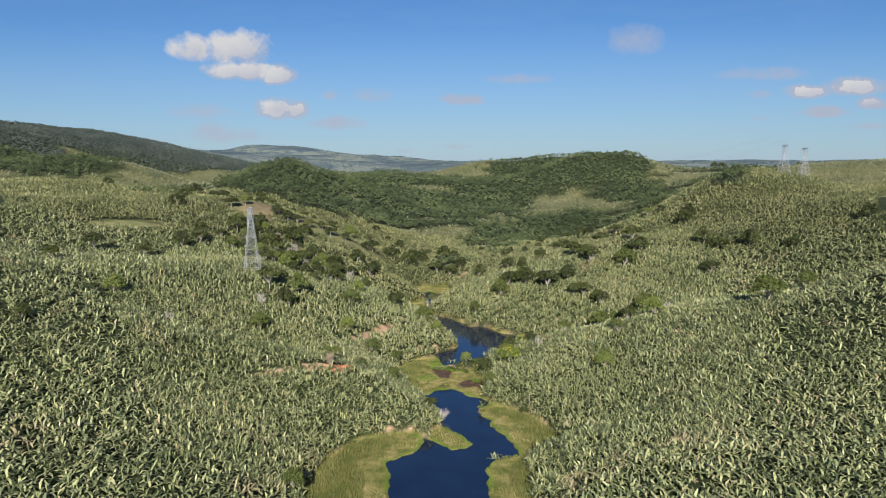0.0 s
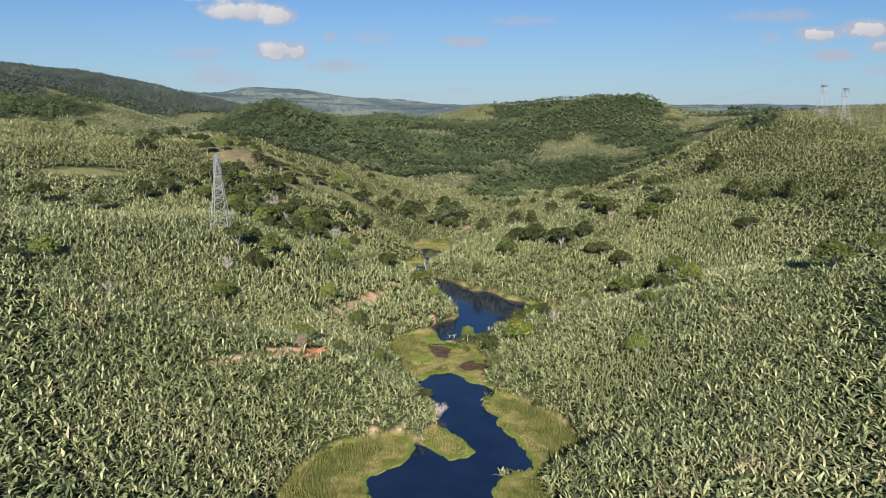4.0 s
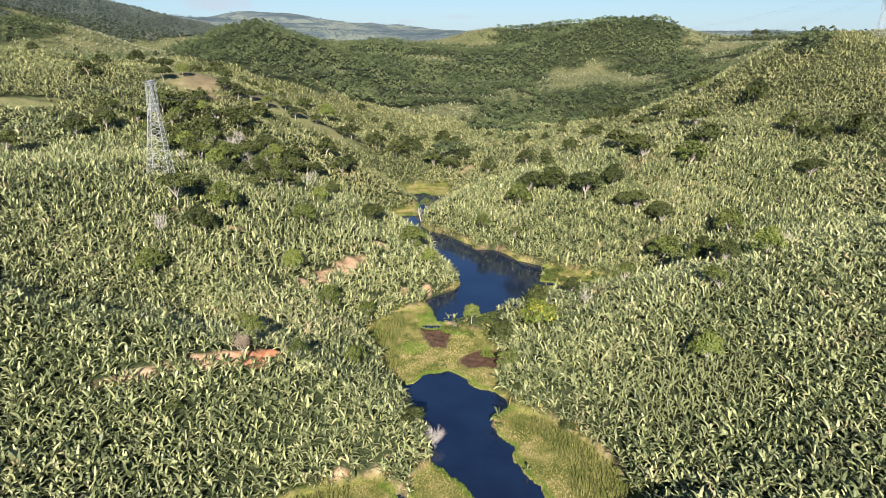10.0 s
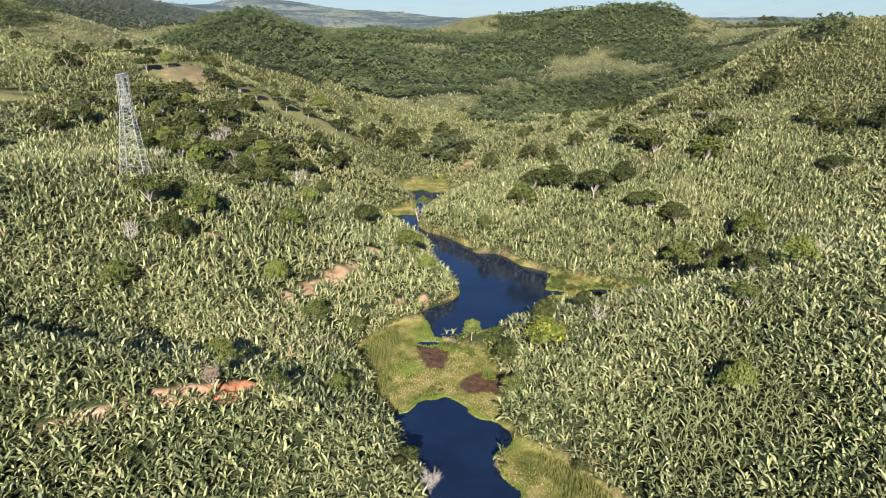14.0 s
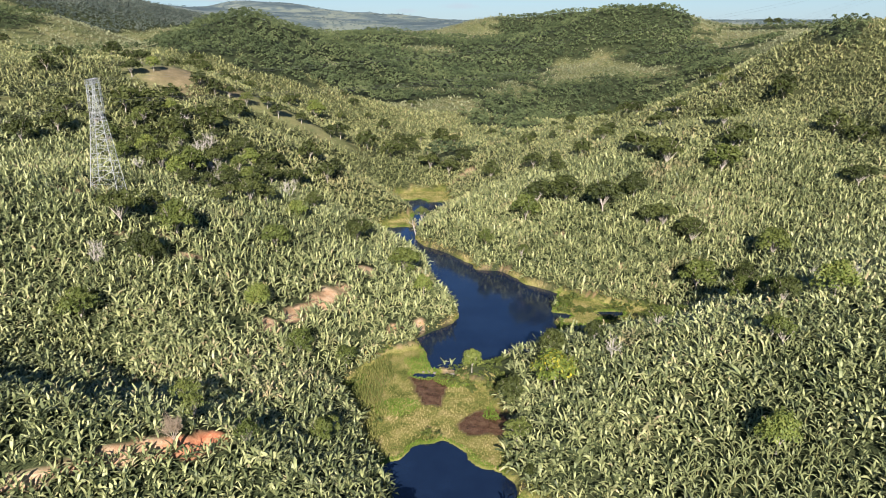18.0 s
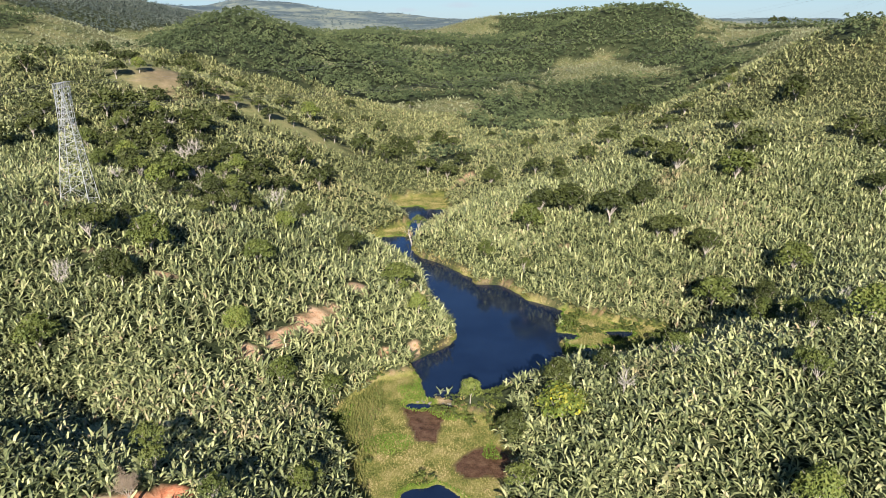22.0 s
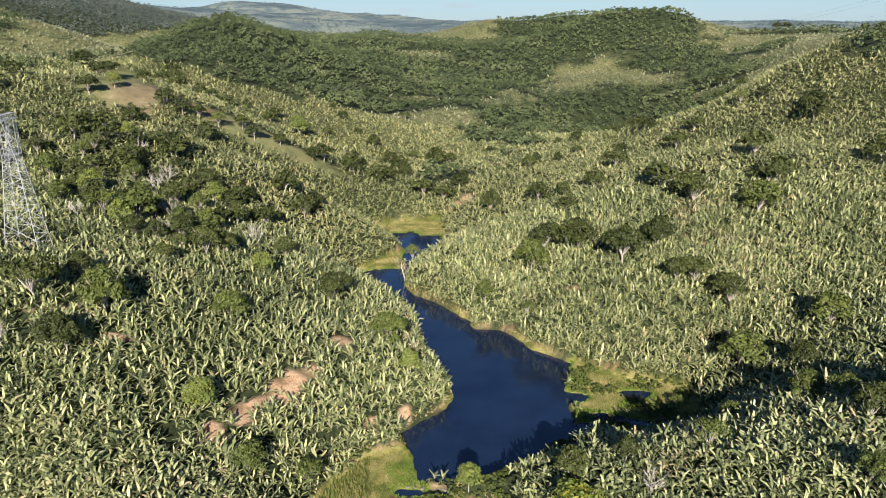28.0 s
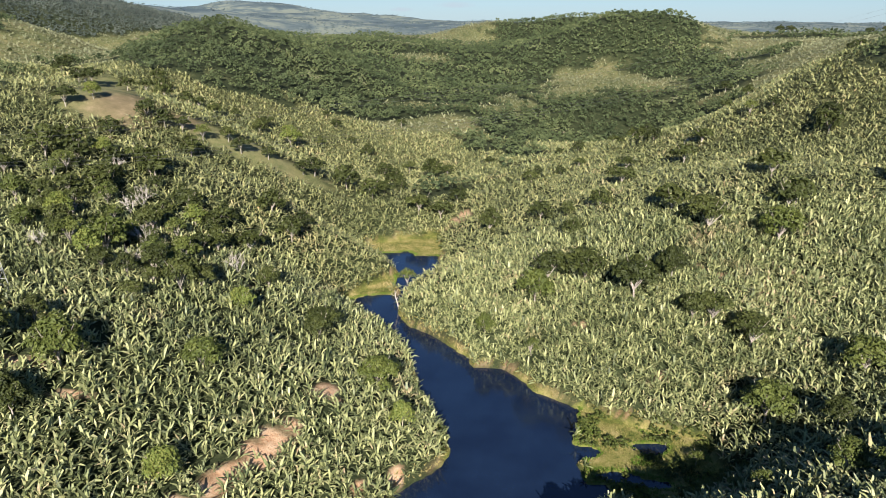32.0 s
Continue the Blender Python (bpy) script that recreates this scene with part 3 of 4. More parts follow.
def spread(templates, places, rng, low=0.85, high=1.2, lean=0.08, size=None):
    """Copies of template shapes at places, turned and scaled, as one array of corners and faces."""
    verts, faces, n = [], [], 0
    which = rng.integers(0, len(templates), len(places))
    for k, (tv, tf) in enumerate(templates):
        p = places[which == k]
        if not len(p):
            continue
        a, s = rng.uniform(0, 2 * np.pi, len(p)), rng.uniform(low, high, len(p)) * (1 if size is None else size[which == k])
        lx, ly = rng.normal(0, lean, len(p)), rng.normal(0, lean, len(p))
        c, d = np.cos(a) * s, np.sin(a) * s
        x = tv[None, :, 0] * c[:, None] - tv[None, :, 1] * d[:, None]
        y = tv[None, :, 0] * d[:, None] + tv[None, :, 1] * c[:, None]
        z = tv[None, :, 2] * s[:, None]
        v = np.stack([x + z * lx[:, None] + p[:, :1], y + z * ly[:, None] + p[:, 1:2], z + p[:, 2:3]], -1)
        verts.append(v.reshape(-1, 3))
        faces.append((tf[None] + (np.arange(len(p)) * len(tv))[:, None, None] + n).reshape(-1, tf.shape[1]))
        n += len(p) * len(tv)
    return np.concatenate(verts), np.concatenate(faces)


# ---- ground and water ----
GRID_X, GRID_Y = 340, 460
u, v = np.linspace(-1, 1, GRID_X), np.linspace(-0.62, 1, GRID_Y)
gx, gy = np.meshgrid(140 * u + 190 * u**3 + 4020 * u**5, 150 + 320 * v + 4200 * v**5)
wet, flat = shore(gx, gy)
gz = ground(gx, gy, (wet, flat))
cells = np.arange(GRID_X * GRID_Y).reshape(GRID_Y, GRID_X)
quads = np.stack([cells[:-1, :-1], cells[:-1, 1:], cells[1:, 1:], cells[1:, :-1]], -1).reshape(-1, 4)
earth = mesh_of("ground", np.stack([gx, gy, gz], -1).reshape(-1, 3), quads, [GROUND], True)


def soft(d, width):
    """1 well inside, 0 outside, for a distance that is negative inside."""
    return np.clip(0.5 - d / width, 0, 1)


# bare earth: x, y, half length, half width, turn in degrees
SCARS = [(-34, 180.5, 10, 3.1, 63), (-24, 204.5, 4.5, 3.4, 63), (-46.5, 157.5, 4, 2.6, 60), (-41, 168.5, 6, 2.2, 63), (-67, 77.2, 8, 0.9, 36), (-57, 84.2, 6, 1.3, 33), (-50.5, 88.4, 5, 1.7, 32), (-45, 92.2, 3.2, 2.0, 70), (-42.6, 93.2, 2.6, 1.6, 40),
         (-5, 186.5, 3.5, 1.3, 55), (-12, 179, 3, 1.1, 45), (-13, 71, 3, 0.6, 40), (-24, 67, 3, 0.5, 10), (17, 397, 8, 4, 60), (99, 258, 2.6, 2.2, 30), (70, 222, 2.2, 1.6, 10), (49, 245, 2.4, 1.6, 0), (110, 250, 3, 1.8, 20), (92, 262, 2.4, 1.8, 0), (134, 217, 3, 2, 40),
          (-122, 207, 7, 2.0, 10), (-57, 256, 3, 2.0, 50), (-118, 92, 5, 2, 0), (-90, 182, 5, 1.6, 20), (-76, 178, 3, 1.2, 30)]


def patch(x, y, spots, fray=1.0):
    best = np.full(x.shape, 9.0)
    for cx, cy, a, b, turn in spots:
        c, s = math.cos(radians(turn)), math.sin(radians(turn))
        best = np.minimum(best, np.hypot(((x - cx) * c + (y - cy) * s) / a, (-(x - cx) * s + (y - cy) * c) / b))
    return best - 1 + fray * 0.35 * ripple(x, y, 1.7, 4)


# grassy clearings on the hills
PASTURES = [(-195, 478, 98, 20, 117), (-165, 402, 26, 22, 0), (-92, 406, 46, 13, 2), (-225, 305, 26, 9, 25),
            (-300, 2400, 200, 60, 0), (-700, 3200, 200, 70, 0), (-780, 2300, 120, 60, 20)]


def zones(x, y, near):
    wet, flat = near
    soil = np.maximum(soft(patch(x, y, SCARS, 1.7), 0.6), np.clip(1 - np.abs(flat - 0.6) / 0.9, 0, 1) * np.clip(0.22 + 0.8 * ripple(x, y, 9, 2), 0, 0.75))
    bog = np.min([edge_distance(p, x, y) for p in MARSHES], 0)
    marsh = np.clip((1.2 - bog) / 0.8, 0, 1)
    marsh = np.maximum(marsh, np.clip(1 - wet / 1.6, 0, 1) * np.clip(0.2 + 1.6 * ripple(x, y, 8, 9), 0, 1))
    rim = np.clip(1 - np.abs(wet - 0.4) / 0.8, 0, 1) * np.clip(0.6 + ripple(x, y, 9, 1), 0, 1) * (bog < 1)
    pools = np.min([edge_distance(p, x, y) for p in MUD_POOLS], 0) + 0.5 * ripple(x, y, 1.2, 2)
    return soil, marsh, rim, soft(pools - 0.9, 0.8), np.maximum(soft(patch(x, y, PASTURES), 0.4), 0.85 * np.clip((y - 360) / 300, 0, 1))


# grass burnt brown by the sun
PARCHED = [(-152, 402, 17, 20, 0), (-124, 408, 10, 8, 0)]


# woods over the hills, as outlines, and copses: x, y, half length, half width, turn
WOOD_HILLS = [(-265, 660), (-211, 590), (-171, 598), (-117, 596), (-85, 628), (-45, 688), (14, 716), (57, 763), (79, 810), (125, 873), (151, 980), (180, 1043),
              (237, 1010), (280, 900), (300, 800), (345, 800), (356, 870), (376, 1009), (392, 1090), (400, 1150), (360, 1260), (230, 1480), (120, 1470), (100, 1330), (60, 1240), (-10, 1300),
              (-40, 1460), (-110, 1620), (-300, 1560), (-340, 1000), (-300, 760)]
WOOD_VALLEY = [(62, 750), (118, 818), (179, 867), (239, 868), (290, 790), (300, 700), (237, 680), (170, 640), (132, 680), (91, 612), (63, 505), (53, 540), (45, 618), (27, 658)]
WOOD_MOUNTAIN = [(-1000, 1180), (-740, 1300), (-671, 1300), (-626, 1280), (-563, 1340), (-420, 1500), (-300, 1650), (-350, 2300), (-1300, 2200)]
WOOD_WEST = [(-620, 690), (-500, 740), (-450, 775), (-480, 850), (-530, 960), (-660, 1150), (-820, 1320), (-1000, 1250), (-950, 900)]
COPSES = [(-290, 520, 34, 10, -20), (-330, 705, 40, 16, -30), (10, 440, 20, 12, 40), (420, 930, 60, 16, 50), (530, 1120, 90, 22, -20),
          (276, 478, 24, 16, 60), (600, 980, 70, 30, 0), (130, 590, 26, 8, 30)]
# planted gaps and meadows in the woods
CLEARINGS = [(-14, 1085, 34, 26, 20), (-60, 1250, 30, 50, 10), (40, 1380, 40, 60, 0), (110, 850, 34, 9, 25), (-5, 760, 40, 9, 15)]


def woodland(x, y):
    """Below 0 inside the woods, with frayed edges and gaps."""
    wood = np.min([edge_distance(p, x, y) for p in (WOOD_HILLS, WOOD_VALLEY, WOOD_MOUNTAIN, WOOD_WEST)], 0) / 38 + 0.6 * ripple(x, y, 13, 4) + 0.55 * ripple(x, y, 31, 7)
    return np.maximum(np.minimum(wood, patch(x, y, COPSES, 1.2)), 0.25 - patch(x, y, CLEARINGS))


# share of the haze colour in the ground, growing beyond 1500 m
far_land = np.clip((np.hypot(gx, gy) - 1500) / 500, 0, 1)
soil, marsh, rim, mud_zone, grass = zones(gx, gy, (wet, flat))
grass = grass * np.clip(woodland(gx, gy) * 4 + 0.3, 0, 1)
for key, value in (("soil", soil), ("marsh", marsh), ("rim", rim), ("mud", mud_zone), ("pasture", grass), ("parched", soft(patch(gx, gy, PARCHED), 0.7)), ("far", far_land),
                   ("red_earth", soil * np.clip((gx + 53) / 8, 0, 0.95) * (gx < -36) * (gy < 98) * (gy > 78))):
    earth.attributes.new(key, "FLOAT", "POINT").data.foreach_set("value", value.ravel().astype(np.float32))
thing("ground", "hilly farmland of brown earth, scrub and grass", "ground", kind="structure", data=earth)

xs, ys = np.linspace(-70, 90, 81), np.linspace(-50, 400, 151)
px, py = np.meshgrid(xs, ys)
cells = np.arange(px.size).reshape(px.shape)
quads = np.stack([cells[:-1, :-1], cells[:-1, 1:], cells[1:, 1:], cells[1:, :-1]], -1).reshape(-1, 4)
wet2, _ = shore(px, py)
keep = (wet2[:-1, :-1] < 5).ravel()
quads = quads[keep]
used = np.unique(quads)
remap = np.zeros(px.size, int)
remap[used] = np.arange(len(used))
sheet = np.stack([px, py, 0 * px], -1).reshape(-1, 3)[used]
thing("water", "still dark blue water of a chain of ponds", "water", kind="structure", data=mesh_of("water", sheet, remap[quads], [WATER], True))


# ---- banana plants ----
def banana_leaf(rng, azim, lift, length, width, base, fine=True):
    """One broad, blunt-ended leaf that rises, arches over and hangs at the tip; fine: folded along its rib."""
    n = 4 if fine else 3
    s = np.linspace(0, 1, n)
    bend = radians(lift) - s**1.3 * radians(rng.uniform(55, 140))
    out = np.concatenate([[0.05], 0.05 + np.cumsum(np.cos(bend[:-1]) * length / (n - 1))])
    upw = base + np.concatenate([[0], np.cumsum(np.sin(bend[:-1]) * length / (n - 1))])
    c, d = math.cos(azim), math.sin(azim)
    half = width * np.array([0.30, 0.95, 1.0, 0.42] if fine else [0.42, 1.0, 0.55])
    twist = rng.normal(0, 0.5)
    verts = []
    for i in range(n):
        rib = np.array([out[i] * c, out[i] * d, upw[i]])
        over = np.array([-math.sin(bend[i]) * c, -math.sin(bend[i]) * d, math.cos(bend[i])])
        flank = np.array([-d, c, 0]) * math.cos(twist * s[i]) + over * math.sin(twist * s[i])
        verts += [rib - flank * half[i], rib + flank * half[i]]
    faces = []
    for i in range(n - 1):
        faces += [(2 * i, 2 * i + 1, 2 * i + 3), (2 * i, 2 * i + 3, 2 * i + 2)]
    return np.array(verts), np.array(faces)


def folded_leaf(rng, azim, lift, length, width, base):
    """The same leaf with its two halves raised along the rib, for plants that stand singly."""
    v, f = banana_leaf(rng, azim, lift, length, width, base)
    left, right = v[0::2], v[1::2]
    rib = (left + right) / 2 - [0, 0, 0.25 * width]
    n = len(rib)
    faces = []
    for i in range(n - 1):
        for a, b in ((0, n), (n, 2 * n)):
            faces += [(a + i, b + i, b + i + 1), (a + i, b + i + 1, a + i + 1)]
    return np.concatenate([left, rib, right]), np.array(faces)


def leaf_size(rng):
    return rng.uniform(1.5, 2.5), rng.uniform(0.125, 0.19)


def banana_shape(rng, leaves, fine=True, tall=1.1, broad=1.2, droop=52, first=88):
    pieces = []
    turn = rng.uniform(0, 6.28)
    for i in range(leaves):
        lift = first - droop * (i / leaves) + rng.normal(0, 8)
        length, width = leaf_size(rng)
        pieces.append(banana_leaf(rng, turn + i * 2.4 + rng.normal(0, 0.25), lift, length, width * broad, tall - 0.3 * i / leaves, fine))
    return join(pieces)


rng = np.random.default_rng(5)
FINE = [banana_shape(rng, 7, True, 1.15, 1.15, 66) for _ in range(16)]
PLAIN = [banana_shape(rng, 6, False, 1.15, 1.25, 66) for _ in range(14)]
ROUGH = [banana_shape(rng, 5, False, 1.2, 1.5, 75, 76) for _ in range(10)]
LOW = [banana_shape(rng, 4, False, 0.8, 2.2, 70, 70) for _ in range(10)]
BUSHY = [banana_shape(rng, 3, False, 0.5, 3.2, 70, 66) for _ in range(6)]


# a stand of plants that are things of their own: x from, to, y from, to
STAND = (50, 78, 72, 96)


def scatter(x0, x1, y0, y1, step, rng):
    x, y = np.meshgrid(np.arange(x0, x1, step), np.arange(y0, y1, step))
    x, y = x.ravel() + rng.uniform(-0.46, 0.46, x.size) * step, y.ravel() + rng.uniform(-0.46, 0.46, x.size) * step
    return x, y


def planting(x, y):
    """Distances and zones that decide what grows where."""
    near = shore(x, y)
    wood = woodland(x, y)
    return near, zones(x, y, near), wood, patch(x, y, PASTURES)


def grove(name, label, x, y, shapes, rng, low, high, sparse=0.0, leaf=None, gaps=-0.85):
    near, (soil, marsh, rim, mud, grass), wood, grassd = planting(x, y)
    # a strip of low scrub keeps the plants back from the southern shores
    back = np.where((x > 6) & (x < 80) & (y > 140) & (y < 190), 6.5, 0.4)
    ok = (near[1] > back + 0.6 * ripple(x, y, 7, 6)) & (soil < rng.uniform(0.15, 1.05, x.size)) & (grassd > 0.06) & (wood > 0.02) & (rng.uniform(0, 1, x.size) > sparse)
    # plants stand in clumps of taller and lower ones, with gaps between
    lush = ripple(x, y, 1.5, 11) + 0.8 * ripple(x, y, 3.9, 5)
    ok &= lush > gaps
    x, y, lush = x[ok], y[ok], lush[ok]
    p = np.stack([x, y, ground(x, y) - 0.05], -1)
    vv, ff = spread(shapes, p, rng, low, high, 0.10, 1 + 0.26 * lush)
    thing(name, label, "banana plants", kind="stuff", data=mesh_of(name, vv, ff, [leaf or BANANA]))


def in_fan(x, y, margin=40):
    """The ground that the walk can look at."""
    return np.abs(x) < margin + (y + 208) * 0.68


rng = np.random.default_rng(11)
x, y = scatter(-360, 360, -105, 300, 1.68, rng)
ok = (np.abs(x) < 8 + (y + 208) * 0.66) & (np.hypot(x, y + 208) > 108)
ok &= ~((x > STAND[0]) & (x < STAND[1]) & (y > STAND[2]) & (y < STAND[3]))
near_by = (np.abs(x) < 20 + (y + 93) * 0.64) & (y > 10) & (np.abs(x) < 190) & (y < 215)
near_by |= (np.abs(x) < 175) & (y >= 200)
a, b = ok & near_by, ok & ~near_by & (rng.uniform(0, 1, x.size) > np.where(y < 60, 0.22, 0.50))
front = y < 150
x2, y2 = scatter(-200, 200, 8, 150, 1.48, rng)
a2 = (np.abs(x2) < 20 + (y2 + 93) * 0.64) & ~((x2 > STAND[0]) & (x2 < STAND[1]) & (y2 > STAND[2]) & (y2 < STAND[3])) & (np.hypot(x2, y2 + 208) > 108)
grove("banana_field", "dense field of green banana plants on the near slopes", x2[a2], y2[a2], FINE, rng, 0.85, 1.4, 0.02, gaps=-1.15)
grove("banana_field", "dense field of green banana plants round the middle pond", x[a & ~front], y[a & ~front], PLAIN, rng, 0.85, 1.45, 0.03)
grove("banana_field", "green banana plants on the slopes beside the ponds", x[b], y[b], ROUGH, rng, 1.0, 1.5, 0.03, gaps=-1.3)
x, y = scatter(0, 125, 205, 345, 1.75, rng)
ok = patch(x, y, [(62, 262, 58, 62, 0)], 0.6) < 0
grove("banana_field", "close-set banana plants on the bank over the middle pond", x[ok], y[ok], PLAIN, rng, 0.85, 1.3, 0.03)
# closer planting on the slopes that catch the sun
x, y = scatter(-200, 200, 100, 440, 2.0, rng)
ok = (np.abs(x) < 30 + (y + 60) * 0.64) & (ground(x, y + 1.5) - ground(x, y - 1.5) > 0.66)
grove("banana_field", "close-set banana plants on the sunny slopes", x[ok], y[ok], ROUGH, rng, 0.8, 1.25, 0.03)
x, y = scatter(-340, 400, 300, 430, 2.25, rng)
ok = np.abs(x) < 30 + (y + 120) * 0.66
grove("banana_field", "green banana plants above the northern ponds", x[ok], y[ok], ROUGH, rng, 0.95, 1.4, 0.03, BANANA_MID, -1.2)
x, y = scatter(-560, 560, 430, 640, 2.5, rng)
ok = np.abs(x) < 30 + (y + 120) * 0.66
grove("banana_field", "green banana plants covering the farther slopes", x[ok], y[ok], LOW, rng, 1.0, 1.5, 0.03, BANANA_MID, -1.4)
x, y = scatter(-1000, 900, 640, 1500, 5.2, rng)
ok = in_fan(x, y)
grove("banana_field", "distant hillsides planted with banana", x[ok], y[ok], BUSHY, rng, 1.0, 1.7, 0.1, BANANA_HAZY)


# ---- woods and trees ----
def clump(rng, centre, radii, count, size):
    """Leaf sprays set round an uneven lobe."""
    d = rng.normal(0, 1, (count, 3))
    d /= np.linalg.norm(d, axis=1)[:, None]
    d[:, 2] = np.where(d[:, 2] < -0.35, -d[:, 2], d[:, 2])
    p = centre + d * radii * rng.uniform(0.65, 1.05, (count, 1))
    n = d + rng.normal(0, 0.38, (count, 3)) + [0, 0, 0.25]
    n /= np.linalg.norm(n, axis=1)[:, None]
    a = np.cross(n, rng.normal(0, 1, (count, 3)))
    a /= np.linalg.norm(a, axis=1)[:, None] + 1e-9
    b = np.cross(n, a)
    s = size * rng.uniform(0.6, 1.3, (count, 1))
    quad = np.stack([p - a * s, p + b * s * 0.55, p + a * s, p - b * s * 0.55 + n * s * 0.25], 1)
    return quad.reshape(-1, 3), np.arange(count * 4).reshape(-1, 4)


def crown_shape(rng, width, height, lobes, leaves, size, base, flat=False):
    """Foliage in separate clumps over a dome, open underneath."""
    pieces = []
    for i in range(lobes):
        q = (i + 0.4) / lobes
        a, r = i * 2.4 + rng.uniform(-0.4, 0.4), width * 0.37 * math.sqrt(q) * rng.uniform(0.85, 1.15)
        z = base + height * (0.80 * math.sqrt(max(0.0, 1 - 0.9 * q)) if not flat else 0.70 - 0.2 * q) * rng.uniform(0.7, 1.08)
        rad = np.array([1, 1, 0.8 if not flat else 0.55]) * width * rng.uniform(0.13, 0.21)
        pieces.append(clump(rng, np.array([r * math.cos(a), r * math.sin(a), z]), rad, leaves, size))
    return join(pieces)


def trunk_shape(rng, height, spreadw, limbs, radius):
    fork = height * rng.uniform(0.22, 0.38)
    lean = rng.normal(0, 0.25, 2)
    pieces = [tube([(0, 0, -0.6), (lean[0] * 0.4, lean[1] * 0.4, fork * 0.5), (lean[0], lean[1], fork)], [radius * 1.25, radius, radius * 0.8], 6)]
    for i in range(limbs):
        a = i * 2.4 + rng.uniform(-0.4, 0.4)
        r = spreadw * rng.uniform(0.22, 0.40)
        e = np.array([lean[0] + r * math.cos(a), lean[1] + r * math.sin(a), height * rng.uniform(0.75, 1.0)])
        s = np.array([lean[0], lean[1], fork * rng.uniform(0.8, 1.0)])
        m = s * 0.5 + e * 0.5 + rng.normal(0, 0.25, 3) + [0, 0, 0.25]
        pieces.append(tube([s, m, e], [radius * 0.62, radius * 0.42, radius * 0.15], 5))
    return join(pieces)


rng = np.random.default_rng(23)
wx, wy = scatter(-1150, 900, 230, 1750, 8.4, rng)
_, _, wood, grassd = planting(wx, wy)
ok = (np.abs(wx) < 60 + (wy + 120) * 0.66) & (wood < 0.15 * rng.normal(0, 1, wx.size)) & (grassd > 0.05) & (rng.uniform(0, 1, wx.size) > 0.08)
# planted clearings and thin places in the woods
ok &= ripple(wx, wy, 60, 5) + 0.4 * ripple(wx, wy, 22, 2) > -1.05
wx, wy = wx[ok], wy[ok]
WILD = [crown_shape(rng, 9.5, 8.0, 5, 16, 0.83, 0.5) for _ in range(8)]
DIM = [crown_shape(rng, 9.5, 8.0, 3, 8, 1.35, 0.5) for _ in range(8)]
TINY = [crown_shape(rng, 9, 7, 3, 3, 2.2, 0.0) for _ in range(6)]
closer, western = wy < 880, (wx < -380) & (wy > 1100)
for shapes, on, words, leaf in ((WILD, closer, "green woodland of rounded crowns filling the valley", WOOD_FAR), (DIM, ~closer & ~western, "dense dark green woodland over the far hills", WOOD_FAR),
                                (DIM, western, "dark woods on the western mountainside, coloured with blue haze", WOOD_WESTERN_HAZY)):
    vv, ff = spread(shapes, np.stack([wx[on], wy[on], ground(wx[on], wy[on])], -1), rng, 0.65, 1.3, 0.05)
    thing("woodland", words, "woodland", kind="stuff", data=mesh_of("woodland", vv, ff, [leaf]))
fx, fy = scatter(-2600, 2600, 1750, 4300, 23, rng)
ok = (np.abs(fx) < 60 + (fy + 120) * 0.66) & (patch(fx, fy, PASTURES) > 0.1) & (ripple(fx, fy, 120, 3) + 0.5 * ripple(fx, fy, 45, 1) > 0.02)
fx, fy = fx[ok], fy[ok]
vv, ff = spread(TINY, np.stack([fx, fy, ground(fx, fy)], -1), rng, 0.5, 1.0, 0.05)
thing("woodland", "woods on the distant mountains, coloured with blue haze", "woodland", kind="stuff", data=mesh_of("woodland", vv, ff, [WOOD_HAZY]))


# the stand of single plants on the near eastern bank
def banana_plant(rng):
    plant = thing("banana_plant", "tall green banana plant with upright arching leaves", "banana plant", "banana plants on the bank")
    sv, sf = tube([(0, 0, -0.2), (0.03, 0.02, 0.6), (0.0, 0.04, 1.2)], [0.13, 0.11, 0.08], 6)
    part("stem", mesh_of("stem", sv, sf, [STEM], True), plant)
    turn = rng.uniform(0, 6.28)
    for i in range(7):
        lv, lf = folded_leaf(rng, turn + i * 2.4 + rng.normal(0, 0.25), 88 - 44 * i / 7 + rng.normal(0, 7), *leaf_size(rng), 1.1 - 0.03 * i)
        part("leaf", mesh_of("leaf", lv, lf, [BANANA]), plant)
    return plant


rng = np.random.default_rng(41)
x, y = scatter(*STAND, 1.65, rng)
near, (soilz, _, _, _, _), _, _ = planting(x, y)
ok = (near[1] > 1.8) & (soilz < 0.35)
x, y = x[ok], y[ok]
z = ground(x, y)
firsts = [banana_plant(rng) for _ in range(6)]
for i in range(len(x)):
    m = Matrix.LocRotScale((x[i], y[i], z[i]), Euler((rng.normal(0, 0.06), rng.normal(0, 0.06), rng.uniform(0, 6.28))), Vector((1, 1, 1)) * rng.uniform(0.8, 1.2))
    if i < 6:
        firsts[i].matrix_basis = m
    else:
        copy_thing(firsts[i % 6], m)

# ---- single trees ----
DARK = [(-95, 181, 13.6), (-85, 168, 9.7), (-91, 196, 7.2), (-30, 241, 11.0), (20, 135, 8.6), (43, 144, 6), (87, 235, 12.9), (96, 227, 12.6), (54, 262, 17.6), (67, 247, 17.9),
    (81, 255, 11.4), (74, 331, 10.9), (61, 335, 8.1), (101, 282, 18.5), (134, 292, 13.9), (142, 324, 18.0), (198, 302, 19.6), (216, 430, 10.6), (177, 263, 14.1), (91, 142, 8.5),
    (-174, 270, 12.9), (-177, 315, 10.7), (-213, 370, 13.7), (-261, 558, 16.9), (-215, 495, 18.3), (-174, 387, 13.4), (-152, 322, 19.1), (-144, 332, 15.4), (-111, 327, 18.1), (-91, 306, 10.6)]
